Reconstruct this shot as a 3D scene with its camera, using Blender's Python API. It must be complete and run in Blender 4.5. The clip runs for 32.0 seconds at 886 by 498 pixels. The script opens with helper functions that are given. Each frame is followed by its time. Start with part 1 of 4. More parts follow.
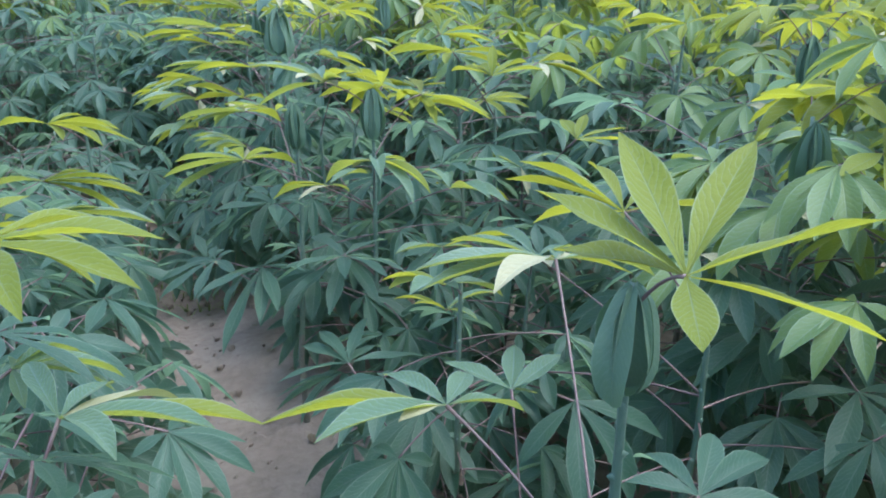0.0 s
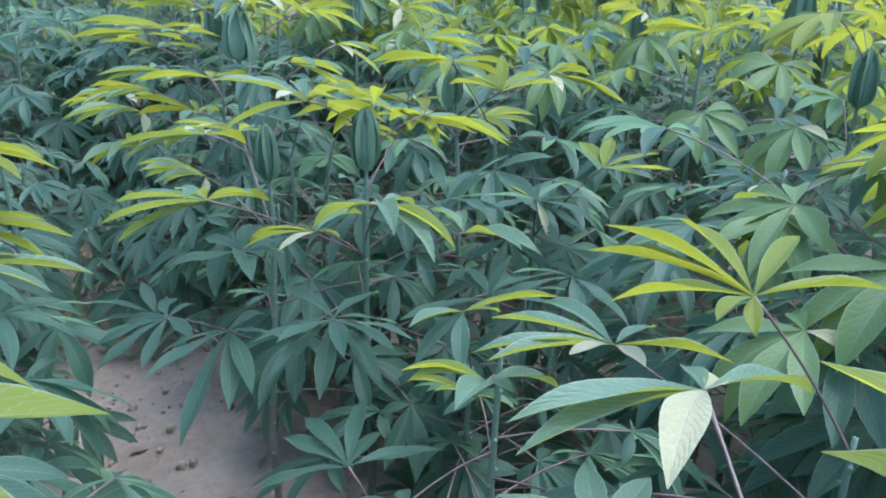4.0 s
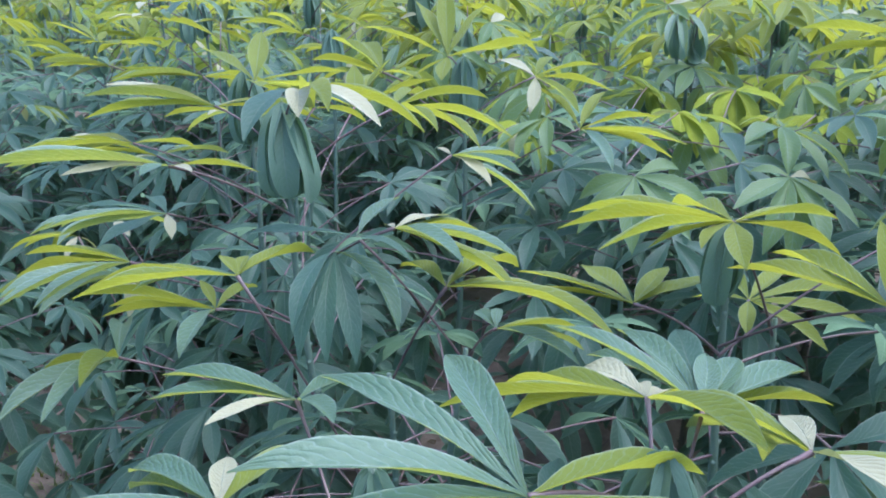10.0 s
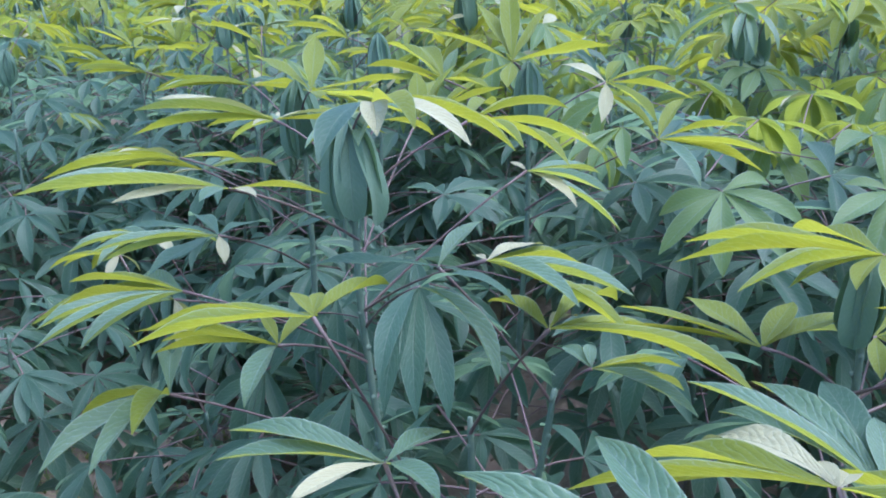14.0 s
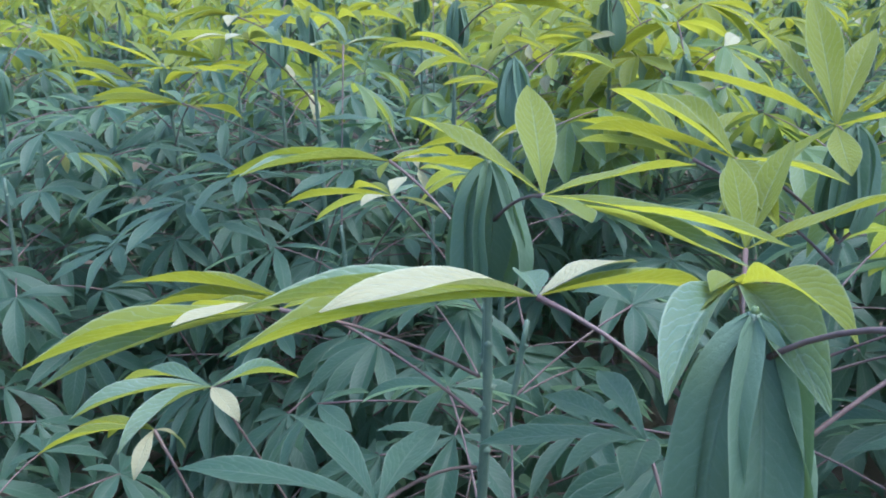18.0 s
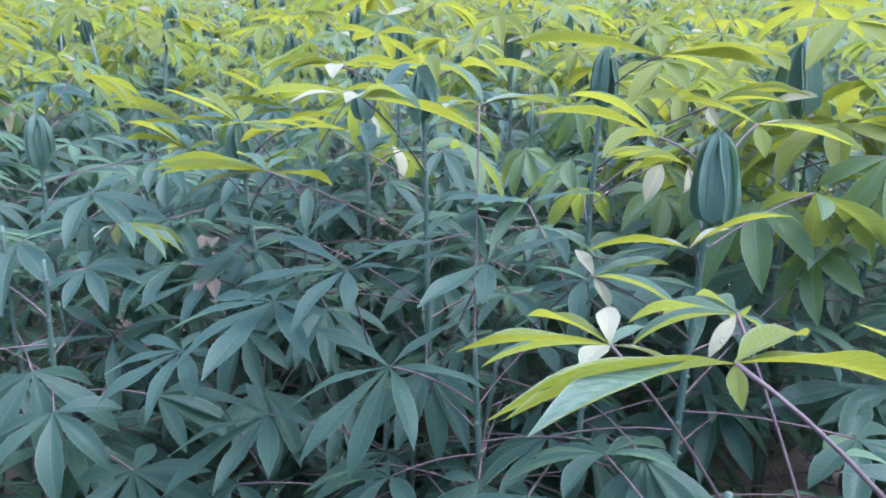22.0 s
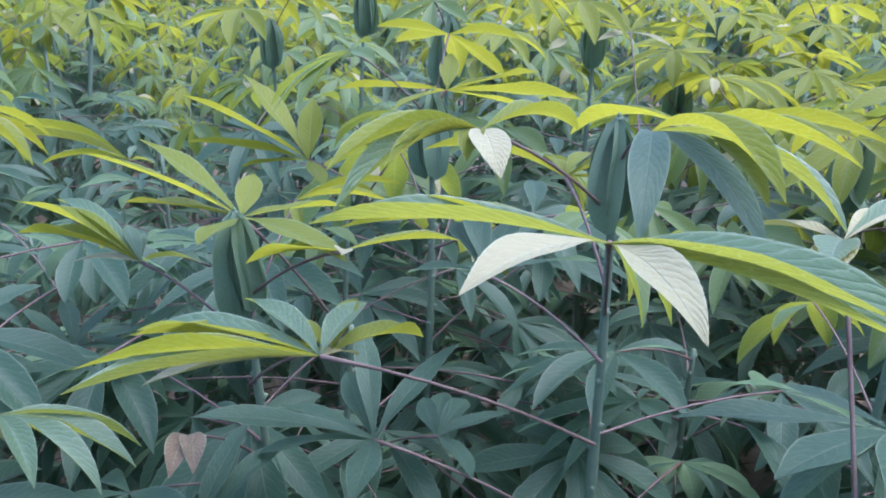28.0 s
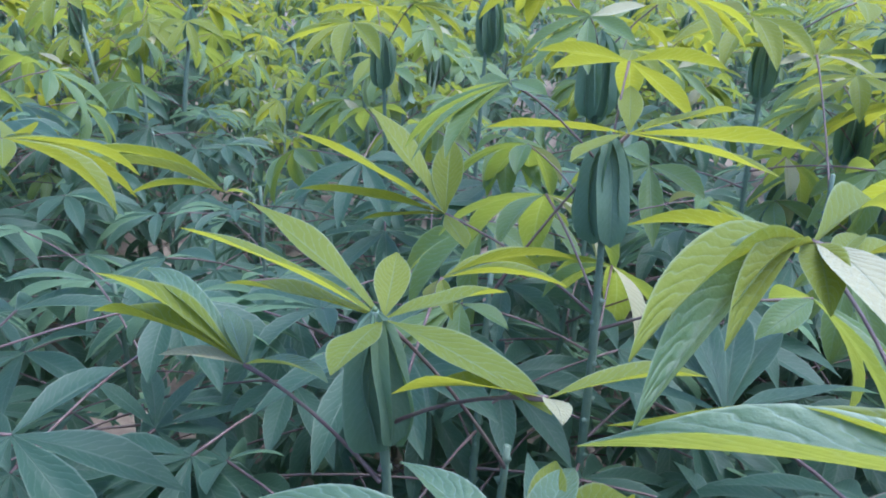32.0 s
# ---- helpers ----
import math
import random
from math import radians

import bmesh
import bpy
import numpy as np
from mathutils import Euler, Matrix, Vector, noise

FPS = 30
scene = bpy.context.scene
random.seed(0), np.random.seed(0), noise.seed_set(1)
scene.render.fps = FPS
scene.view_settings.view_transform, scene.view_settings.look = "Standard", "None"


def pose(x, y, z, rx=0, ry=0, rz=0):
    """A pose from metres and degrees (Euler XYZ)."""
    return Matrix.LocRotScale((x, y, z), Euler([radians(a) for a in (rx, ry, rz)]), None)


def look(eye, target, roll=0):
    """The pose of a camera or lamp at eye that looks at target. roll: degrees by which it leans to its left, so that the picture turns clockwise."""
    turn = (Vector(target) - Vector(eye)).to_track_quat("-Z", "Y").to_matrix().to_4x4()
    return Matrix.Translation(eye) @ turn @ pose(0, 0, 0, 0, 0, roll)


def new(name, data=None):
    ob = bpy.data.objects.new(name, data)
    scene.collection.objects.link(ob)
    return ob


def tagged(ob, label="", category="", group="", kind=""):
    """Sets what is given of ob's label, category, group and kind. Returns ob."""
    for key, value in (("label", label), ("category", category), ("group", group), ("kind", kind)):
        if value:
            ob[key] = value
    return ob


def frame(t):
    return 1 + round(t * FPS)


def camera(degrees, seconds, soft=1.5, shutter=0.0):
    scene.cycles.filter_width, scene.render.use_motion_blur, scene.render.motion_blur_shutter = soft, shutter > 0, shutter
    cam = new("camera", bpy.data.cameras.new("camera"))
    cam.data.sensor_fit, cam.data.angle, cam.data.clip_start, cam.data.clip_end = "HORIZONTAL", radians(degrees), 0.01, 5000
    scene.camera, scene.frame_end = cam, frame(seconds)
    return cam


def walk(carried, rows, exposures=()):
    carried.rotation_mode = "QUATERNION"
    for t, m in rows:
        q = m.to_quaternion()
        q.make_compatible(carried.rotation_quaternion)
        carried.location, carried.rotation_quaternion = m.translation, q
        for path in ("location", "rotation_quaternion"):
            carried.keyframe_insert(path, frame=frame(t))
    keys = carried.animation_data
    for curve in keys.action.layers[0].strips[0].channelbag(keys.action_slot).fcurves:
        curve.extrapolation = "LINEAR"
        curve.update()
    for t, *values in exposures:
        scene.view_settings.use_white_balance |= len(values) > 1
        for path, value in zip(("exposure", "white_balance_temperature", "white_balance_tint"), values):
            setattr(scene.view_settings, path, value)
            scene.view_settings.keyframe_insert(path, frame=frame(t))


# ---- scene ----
cam = camera(58.6, 32.0, soft=1.9)
# seconds; eye in metres; yaw to the left, pitch up and roll in degrees
ROWS = [
    (0, 0.050, 0.136, 1.484, -1.01, -22.29, 0.83),
    (0.5, 0.025, 0.315, 1.490, -0.93, -21.96, 0.90),
    (1, 0.007, 0.467, 1.481, -1.11, -21.81, 0.89),
    (1.5, -0.008, 0.535, 1.474, -1.11, -22.06, 0.90),
    (2, -0.036, 0.542, 1.481, -3.28, -22.23, 1.64),
    (2.5, -0.060, 0.542, 1.466, -3.99, -22.56, 1.93),
    (4.5, -0.118, 0.547, 1.443, -5.67, -22.14, 2.16),
    (5, -0.155, 0.673, 1.434, -4.77, -21.92, 1.91),
    (5.5, -0.126, 0.901, 1.445, -2.88, -21.29, 1.69),
    (6, -0.103, 1.006, 1.436, -2.73, -21.12, 1.63),
    (6.5, -0.106, 1.095, 1.432, -3.02, -21.17, 1.38),
    (7, -0.170, 1.267, 1.445, -3.59, -20.76, 1.40),
    (7.5, -0.208, 1.354, 1.431, -3.99, -20.77, 1.16),
    (8, -0.221, 1.450, 1.428, -3.61, -20.70, 1.07),
    (8.5, -0.244, 1.576, 1.442, -3.49, -20.66, 0.45),
    (9, -0.273, 1.657, 1.452, -3.17, -20.62, 0.05),
    (9.5, -0.286, 1.693, 1.448, -2.78, -20.61, -0.16),
    (10, -0.293, 1.723, 1.439, -2.67, -20.59, -0.29),
    (10.5, -0.304, 1.742, 1.436, -2.71, -20.59, -0.32),
    (11, -0.306, 1.745, 1.435, -2.51, -20.49, -0.42),
    (11.5, -0.301, 1.741, 1.422, -1.88, -20.42, -0.64),
    (12, -0.299, 1.756, 1.432, -1.88, -20.60, -0.80),
    (12.5, -0.311, 1.776, 1.431, -1.79, -20.51, -0.88),
    (13, -0.327, 1.776, 1.424, -1.78, -20.49, -0.93),
    (13.5, -0.355, 1.785, 1.435, -1.46, -20.49, -0.85),
    (14, -0.375, 1.855, 1.435, -0.91, -20.55, -0.96),
    (14.5, -0.441, 1.991, 1.450, -0.66, -20.62, -0.48),
    (15, -0.496, 2.084, 1.444, -0.44, -19.85, -0.92),
    (15.5, -0.546, 2.178, 1.428, -0.31, -19.68, -0.73),
    (17.5, -0.643, 2.538, 1.415, -0.23, -19.59, -0.33),
    (18, -0.686, 2.595, 1.412, -0.41, -20.17, -0.24),
    (18.5, -0.734, 2.642, 1.415, -0.44, -20.66, 0.44),
    (19, -0.761, 2.651, 1.420, -0.36, -20.64, 0.94),
    (19.5, -0.771, 2.649, 1.430, -0.24, -20.40, 1.03),
    (20, -0.808, 2.683, 1.432, -0.31, -19.70, 1.65),
    (20.5, -0.847, 2.722, 1.427, -0.58, -18.91, 1.80),
    (21, -0.886, 2.767, 1.426, -0.56, -18.67, 1.69),
    (21.5, -0.922, 2.890, 1.427, 0.81, -18.40, 1.31),
    (22, -0.940, 3.037, 1.428, 1.03, -18.33, 0.58),
    (22.5, -0.959, 3.097, 1.424, 0.81, -18.32, -0.07),
    (23, -0.985, 3.150, 1.435, -1.45, -18.72, 0.46),
    (23.5, -1.024, 3.211, 1.435, -4.07, -18.69, 1.09),
    (24, -1.076, 3.278, 1.417, -5.07, -18.63, 1.40),
    (24.5, -1.087, 3.427, 1.409, -4.86, -18.52, 1.31),
    (26.5, -1.149, 3.846, 1.413, -3.63, -20.75, 0.80),
    (27, -1.188, 3.883, 1.428, -3.85, -21.08, 0.81),
    (27.5, -1.224, 3.897, 1.431, -3.78, -20.32, 0.78),
    (28, -1.254, 3.923, 1.424, -3.64, -20.20, 1.43),
    (28.5, -1.286, 3.938, 1.415, -3.75, -20.09, 1.51),
    (29, -1.305, 3.979, 1.417, -3.47, -20.01, 1.71),
    (29.5, -1.302, 4.074, 1.430, -2.25, -19.57, 2.30),
    (30, -1.288, 4.154, 1.426, -0.75, -19.43, 1.92),
    (30.5, -1.281, 4.201, 1.421, 0.91, -19.51, 1.58),
    (31, -1.276, 4.237, 1.413, 2.84, -19.68, 0.93),
    (31.5, -1.323, 4.231, 1.425, 3.11, -19.87, 0.81),
    (32, -1.364, 4.211, 1.417, 2.20, -19.70, 1.50),
]
EXPOSURES = [(0.0, 0.16, 5200, 4), (2.0, 0.16, 5150, 3), (5.0, 0.20, 4980, 6), (8.0, 0.17, 4980, 13), (10.0, 0.12, 4980, 13), (15.0, 0.13, 4920, 11), (18.0, 0.09, 5120, 8), (20.0, 0.21, 5020, 11), (23.0, 0.37, 4970, 21), (28.0, 0.13, 5200, 18), (30.0, 0.01, 5150, 13), (31.0, -0.04, 5100, 11), (32.0, 0.0, 5000, 11)]
walk(cam, [(t, pose(x, y, z, 90 + pitch, 0, yaw) @ pose(0, 0, 0, 0, 0, roll)) for t, x, y, z, yaw, pitch, roll in ROWS], EXPOSURES)

# A cassava field on bare tilled soil, filmed from just over the leaves.

# ---- light ----
world = bpy.data.worlds.new("sky")
scene.world = world
world.use_nodes = True
wn = world.node_tree
sky = wn.nodes.new("ShaderNodeTexSky")
sky.sky_type = "NISHITA"
sky.sun_disc = False
SUN_UP, SUN_WAY = 72.0, 90.0  # degrees: height, and the way it comes from (clockwise from +y)
sky.sun_elevation, sky.sun_rotation = radians(SUN_UP), radians(SUN_WAY)
sky.air_density, sky.dust_density, sky.ozone_density = 1.0, 4.0, 1.0
wn.nodes["Background"].inputs["Strength"].default_value = 0.45
wn.links.new(sky.outputs[0], wn.nodes["Background"].inputs["Color"])
lamp = bpy.data.lights.new("sun", "SUN")
lamp.energy, lamp.angle, lamp.color = 2.25, radians(34), (1.0, 0.96, 0.88)
sun = new("sun", lamp)
a, e = radians(SUN_WAY), radians(SUN_UP)
sun.matrix_world = look((math.sin(a) * math.cos(e) * 30, math.cos(a) * math.cos(e) * 30, math.sin(e) * 30), (0, 0, 0))


# ---- materials ----
def material(name):
    m = bpy.data.materials.new(name)
    m.use_nodes = True
    return m, m.node_tree.nodes, m.node_tree.links, m.node_tree.nodes["Principled BSDF"]


def math_node(ns, ls, op, a, b=0.0, clamp=False):
    n = ns.new("ShaderNodeMath")
    n.operation, n.use_clamp = op, clamp
    for k, v in enumerate((a, b)):
        if isinstance(v, (int, float)):
            n.inputs[k].default_value = v
        else:
            ls.new(v, n.inputs[k])
    return n.outputs[0]


def mix_colour(ns, ls, fac, a, b, kind="MIX"):
    n = ns.new("ShaderNodeMix")
    n.data_type, n.blend_type = "RGBA", kind
    for k, v in ((0, fac), (6, a), (7, b)):
        if isinstance(v, (int, float)):
            n.inputs[k].default_value = v
        elif isinstance(v, tuple):
            n.inputs[k].default_value = (*v, 1)
        else:
            ls.new(v, n.inputs[k])
    return n.outputs[2]


def leaf_material(name, dark, light, glow, share, rough=0.42, gloss=0.8, wax=0.0, vein=0.5, quilt=1.0):
    """A leaf: veins and thin pale margin from the leaf's own map, quilted between the side veins, blotches, waxy gloss and light that shines through."""
    m, ns, ls, p = material(name)
    uv = ns.new("ShaderNodeUVMap")
    split = ns.new("ShaderNodeSeparateXYZ")
    ls.new(uv.outputs[0], split.inputs[0])
    across, along = split.outputs[0], split.outputs[1]
    info = ns.new("ShaderNodeObjectInfo")
    isle = ns.new("ShaderNodeNewGeometry")
    place = ns.new("ShaderNodeTexCoord")
    blotch = ns.new("ShaderNodeTexNoise")
    blotch.inputs["Scale"].default_value, blotch.inputs["Detail"].default_value = 26.0, 4.0
    ls.new(place.outputs["Object"], blotch.inputs["Vector"])
    fine = ns.new("ShaderNodeTexNoise")
    fine.inputs["Scale"].default_value, fine.inputs["Detail"].default_value = 160.0, 3.0
    ls.new(place.outputs["Object"], fine.inputs["Vector"])
    warp = ns.new("ShaderNodeTexNoise")
    warp.inputs["Scale"].default_value, warp.inputs["Detail"].default_value = 5.0, 2.0
    ls.new(uv.outputs[0], warp.inputs["Vector"])
    away = math_node(ns, ls, "ABSOLUTE", math_node(ns, ls, "SUBTRACT", across, 0.5))
    rib = math_node(ns, ls, "SUBTRACT", 1.0, math_node(ns, ls, "MULTIPLY", away, 28.0), True)
    rib = math_node(ns, ls, "MULTIPLY", rib, math_node(ns, ls, "SUBTRACT", 1.0, math_node(ns, ls, "MULTIPLY", along, 0.6)))
    slant = math_node(ns, ls, "SUBTRACT", math_node(ns, ls, "MULTIPLY", along, 13.0), math_node(ns, ls, "MULTIPLY", away, 6.0))
    slant = math_node(ns, ls, "ADD", slant, math_node(ns, ls, "MULTIPLY", warp.outputs[0], 1.6))
    saw = math_node(ns, ls, "ABSOLUTE", math_node(ns, ls, "SUBTRACT", math_node(ns, ls, "FRACT", slant), 0.5))
    side = math_node(ns, ls, "SUBTRACT", 1.0, math_node(ns, ls, "MULTIPLY", math_node(ns, ls, "SUBTRACT", 0.5, saw), 9.0), True)
    rim = math_node(ns, ls, "MULTIPLY", math_node(ns, ls, "SUBTRACT", away, 0.455), 24.0, True)
    chance = math_node(ns, ls, "FRACT", math_node(ns, ls, "ADD", info.outputs["Random"], isle.outputs["Random Per Island"]))
    tone = math_node(ns, ls, "ADD", math_node(ns, ls, "MULTIPLY", chance, 0.7), math_node(ns, ls, "MULTIPLY", math_node(ns, ls, "SUBTRACT", blotch.outputs[0], 0.4), 0.9), True)
    base = mix_colour(ns, ls, tone, dark, light)
    pale = mix_colour(ns, ls, 0.6, base, (0.50, 0.57, 0.42))
    base = mix_colour(ns, ls, math_node(ns, ls, "MULTIPLY", rib, vein), base, pale)
    base = mix_colour(ns, ls, math_node(ns, ls, "MULTIPLY", side, vein * 0.5), base, pale)
    base = mix_colour(ns, ls, math_node(ns, ls, "MULTIPLY", rim, min(0.8, vein + 0.1)), base, pale)
    ls.new(base, p.inputs["Base Color"])
    r = math_node(ns, ls, "ADD", rough - 0.12, math_node(ns, ls, "MULTIPLY", blotch.outputs[0], 0.24))
    ls.new(r, p.inputs["Roughness"])
    p.inputs["Specular IOR Level"].default_value = gloss
    p.inputs["Coat Weight"].default_value, p.inputs["Coat Roughness"].default_value = wax, 0.42
    p.inputs["Sheen Weight"].default_value = 0.05
    dome = math_node(ns, ls, "SUBTRACT", 1.0, math_node(ns, ls, "MULTIPLY", math_node(ns, ls, "MULTIPLY", saw, saw), 4.0))
    height = math_node(ns, ls, "ADD", math_node(ns, ls, "MULTIPLY", dome, 0.34 * quilt), math_node(ns, ls, "MULTIPLY", blotch.outputs[0], 1.1 * quilt))
    height = math_node(ns, ls, "ADD", height, math_node(ns, ls, "MULTIPLY", fine.outputs[0], 0.25))
    height = math_node(ns, ls, "ADD", height, math_node(ns, ls, "MULTIPLY", rib, -0.9))
    bump = ns.new("ShaderNodeBump")
    bump.inputs["Strength"].default_value, bump.inputs["Distance"].default_value = 0.8, 0.0016
    ls.new(height, bump.inputs["Height"])
    ls.new(bump.outputs[0], p.inputs["Normal"])
    thin = ns.new("ShaderNodeBsdfTranslucent")
    through_colour = mix_colour(ns, ls, tone, glow, tuple(0.62 * c for c in glow))
    through_colour = mix_colour(ns, ls, math_node(ns, ls, "MULTIPLY", math_node(ns, ls, "MAXIMUM", rib, math_node(ns, ls, "MULTIPLY", side, 0.4)), 0.4), through_colour, pale)
    ls.new(through_colour, thin.inputs["Color"])
    both = ns.new("ShaderNodeMixShader")
    both.inputs[0].default_value = share
    ls.new(p.outputs[0], both.inputs[1])
    ls.new(thin.outputs[0], both.inputs[2])
    ls.new(both.outputs[0], ns["Material Output"].inputs["Surface"])
    return m


def grained_material(name, a, b, scale, rough, bump_depth, detail=6.0, stretch=(1, 1, 1)):
    m, ns, ls, p = material(name)
    place = ns.new("ShaderNodeTexCoord")
    mapping = ns.new("ShaderNodeMapping")
    mapping.inputs["Scale"].default_value = stretch
    ls.new(place.outputs["Object"], mapping.inputs["Vector"])
    big = ns.new("ShaderNodeTexNoise")
    big.inputs["Scale"].default_value, big.inputs["Detail"].default_value = scale, detail
    small = ns.new("ShaderNodeTexNoise")
    small.inputs["Scale"].default_value, small.inputs["Detail"].default_value = scale * 9, 5.0
    for n in (big, small):
        ls.new(mapping.outputs[0], n.inputs["Vector"])
    info = ns.new("ShaderNodeObjectInfo")
    t = math_node(ns, ls, "ADD", math_node(ns, ls, "MULTIPLY", math_node(ns, ls, "SUBTRACT", big.outputs[0], 0.32), 1.6),
                  math_node(ns, ls, "MULTIPLY", math_node(ns, ls, "SUBTRACT", small.outputs[0], 0.5), 0.9))
    t = math_node(ns, ls, "ADD", t, math_node(ns, ls, "MULTIPLY", math_node(ns, ls, "SUBTRACT", info.outputs["Random"], 0.5), 0.35), True)
    ls.new(mix_colour(ns, ls, t, a, b), p.inputs["Base Color"])
    p.inputs["Roughness"].default_value = rough
    bump = ns.new("ShaderNodeBump")
    bump.inputs["Strength"].default_value, bump.inputs["Distance"].default_value = 0.7, bump_depth
    ls.new(math_node(ns, ls, "ADD", big.outputs[0], math_node(ns, ls, "MULTIPLY", small.outputs[0], 0.5)), bump.inputs["Height"])
    ls.new(bump.outputs[0], p.inputs["Normal"])
    return m


LEAF_YOUNG = leaf_material("young_leaf", (0.165, 0.206, 0.026), (0.256, 0.287, 0.038), (0.455, 0.455, 0.03), 0.52, 0.55, 0.3, 0.0, 0.7, 0.8)
LEAF_MID = leaf_material("grown_leaf", (0.070, 0.142, 0.088), (0.125, 0.205, 0.125), (0.50, 0.53, 0.05), 0.42, 0.48, 0.6, 0.06, 1.0, 1.2)
LEAF_GREEN = leaf_material("green_leaf", (0.085, 0.155, 0.055), (0.15, 0.220, 0.075), (0.42, 0.47, 0.05), 0.45, 0.5, 0.45, 0.02, 0.6, 0.8)
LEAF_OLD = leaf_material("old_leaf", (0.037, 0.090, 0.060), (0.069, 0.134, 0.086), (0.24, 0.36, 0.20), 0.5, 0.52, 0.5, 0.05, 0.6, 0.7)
LEAF_FURLED = leaf_material("furled_leaf", (0.105, 0.172, 0.108), (0.170, 0.245, 0.155), (0.18, 0.30, 0.10), 0.2, 0.55, 0.6, 0.0, 0.2, 0.3)
# Whitened leaflets: the sky's sheen on their tops is put into the colour.
LEAF_SHEEN = leaf_material("sheen_pale_leaflet", (0.28, 0.265, 0.150), (0.41, 0.375, 0.215), (0.45, 0.48, 0.12), 0.25, 0.55, 0.35, 0.0, 0.5, 1.2)
LEAF_DRY = leaf_material("dry_leaf", (0.13, 0.088, 0.052), (0.215, 0.165, 0.105), (0.17, 0.12, 0.06), 0.15, 0.7, 0.4)
STALK_RED = grained_material("reddish_leaf_stalk", (0.11, 0.066, 0.065), (0.19, 0.138, 0.11), 30.0, 0.5, 0.001)
STALK_GREEN = grained_material("green_leaf_stalk", (0.10, 0.17, 0.07), (0.19, 0.23, 0.10), 30.0, 0.5, 0.001)
BARK_GREEN = grained_material("green_stem", (0.095, 0.145, 0.10), (0.19, 0.23, 0.16), 24.0, 0.55, 0.003, stretch=(1, 1, 0.4))
BARK_GREY = grained_material("grey_stem_bark", (0.14, 0.13, 0.10), (0.26, 0.24, 0.19), 24.0, 0.75, 0.004, stretch=(1, 1, 0.4))
SOIL = grained_material("tilled_soil", (0.20, 0.152, 0.118), (0.35, 0.282, 0.228), 3.2, 0.95, 0.03, detail=12.0)
CLOD = grained_material("soil_clod", (0.20, 0.148, 0.112), (0.34, 0.275, 0.22), 25.0, 0.95, 0.006)
LITTER = grained_material("dry_litter", (0.22, 0.17, 0.13), (0.42, 0.35, 0.28), 40.0, 0.85, 0.002)


# ---- meshes ----
def mesh_object(name, verts, faces, mats, parent=None, uvs=None, face_mats=None, data_only=False):
    me = bpy.data.meshes.new(name)
    me.from_pydata(verts, [], faces)
    for mt in mats:
        me.materials.append(mt)
    if uvs is not None:
        layer = me.uv_layers.new(name="leaf")
        loops = np.empty(len(me.loops), dtype=np.int32)
        me.loops.foreach_get("vertex_index", loops)
        layer.data.foreach_set("uv", np.asarray(uvs, dtype=np.float32)[loops].ravel())
    if face_mats is not None:
        me.polygons.foreach_set("material_index", face_mats)
    me.polygons.foreach_set("use_smooth", [True] * len(me.polygons))
    me.update()
    if data_only:
        return me
    ob = new(name, me)
    ob.parent = parent
    return ob


def lobe_shape(arch, fold, wave, rng, long_steps=8, half_steps=2, width=0.145, twist=0.0, bell=False):
    """One leaf lobe of length 1 along +y from the hub: arch bends it down (degrees over its length), fold lifts its edges."""
    verts, uvs, faces = [], [], []
    y = z = 0.0
    bend_a = rng.uniform(-0.07, 0.07)
    phase = rng.uniform(0, 6.28)
    for i in range(long_steps + 1):
        t = i / long_steps
        turn = radians(arch) * t ** 1.15
        if i:
            y += math.cos(turn) / long_steps
            z -= math.sin(turn) / long_steps
        s = max(0.0, min(1.0, t))
        # slender at the hub, widest past the middle, drawn out to a point
        w = width * (0.06 + 6.9 * s ** 1.55 * (1 - s) ** 1.25) if i < long_steps else 0.003
        if bell and i < long_steps:  # broad from the shoulder down, as in a closed umbrella
            w = width * (0.12 + 1.75 * s ** 0.6 * (1 - s) ** 0.45)
        x0 = bend_a * t * t
        roll = twist * t
        for j in range(-half_steps, half_steps + 1):
            f = j / half_steps
            side = f * w
            lift = abs(f) ** 1.2 * w * fold + wave * w * math.sin(phase + 9 * t + (1.6 if f > 0 else 0)) * abs(f)
            px = x0 + side * math.cos(roll)
            pz = lift + side * math.sin(roll)
            verts.append((px, y + pz * math.sin(turn), z + pz * math.cos(turn)))
            uvs.append((0.5 + 0.5 * f, t))
    n = 2 * half_steps + 1
    for i in range(long_steps):
        for j in range(n - 1):
            a = i * n + j
            faces.append((a, a + 1, a + n + 1, a + n))
    return verts, uvs, faces


def tube(path, radii, sides=6):
    """A round stalk along points, closed at its tip."""
    verts, faces = [], []
    for i, (q, r) in enumerate(zip(path, radii)):
        q = Vector(q)
        way = Vector(path[min(i + 1, len(path) - 1)]) - Vector(path[max(i - 1, 0)])
        way.normalize()
        u = way.cross(Vector((0.31, 0.95, 0.05))).normalized()
        v = way.cross(u)
        for k in range(sides):
            c = 2 * math.pi * k / sides
            verts.append(tuple(q + r * (math.cos(c) * u + math.sin(c) * v)))
    for i in range(len(path) - 1):
        for k in range(sides):
            a, b = i * sides + k, i * sides + (k + 1) % sides
            faces.append((a, b, b + sides, a + sides))
    top = len(path) - 1
    faces.append(tuple(top * sides + k for k in range(sides)))
    return verts, faces


def joined(pieces):
    verts, faces, uvs, mats = [], [], [], []
    for v, f, uv, mat in pieces:
        base = len(verts)
        verts += v
        uvs += uv if uv is not None else [(0.3, 0.5)] * len(v)
        faces += [tuple(base + k for k in face) for face in f]
        mats += [mat] * len(f)
    return verts, faces, uvs, mats


def moved(m, verts):
    return [tuple(m @ Vector(v)) for v in verts]


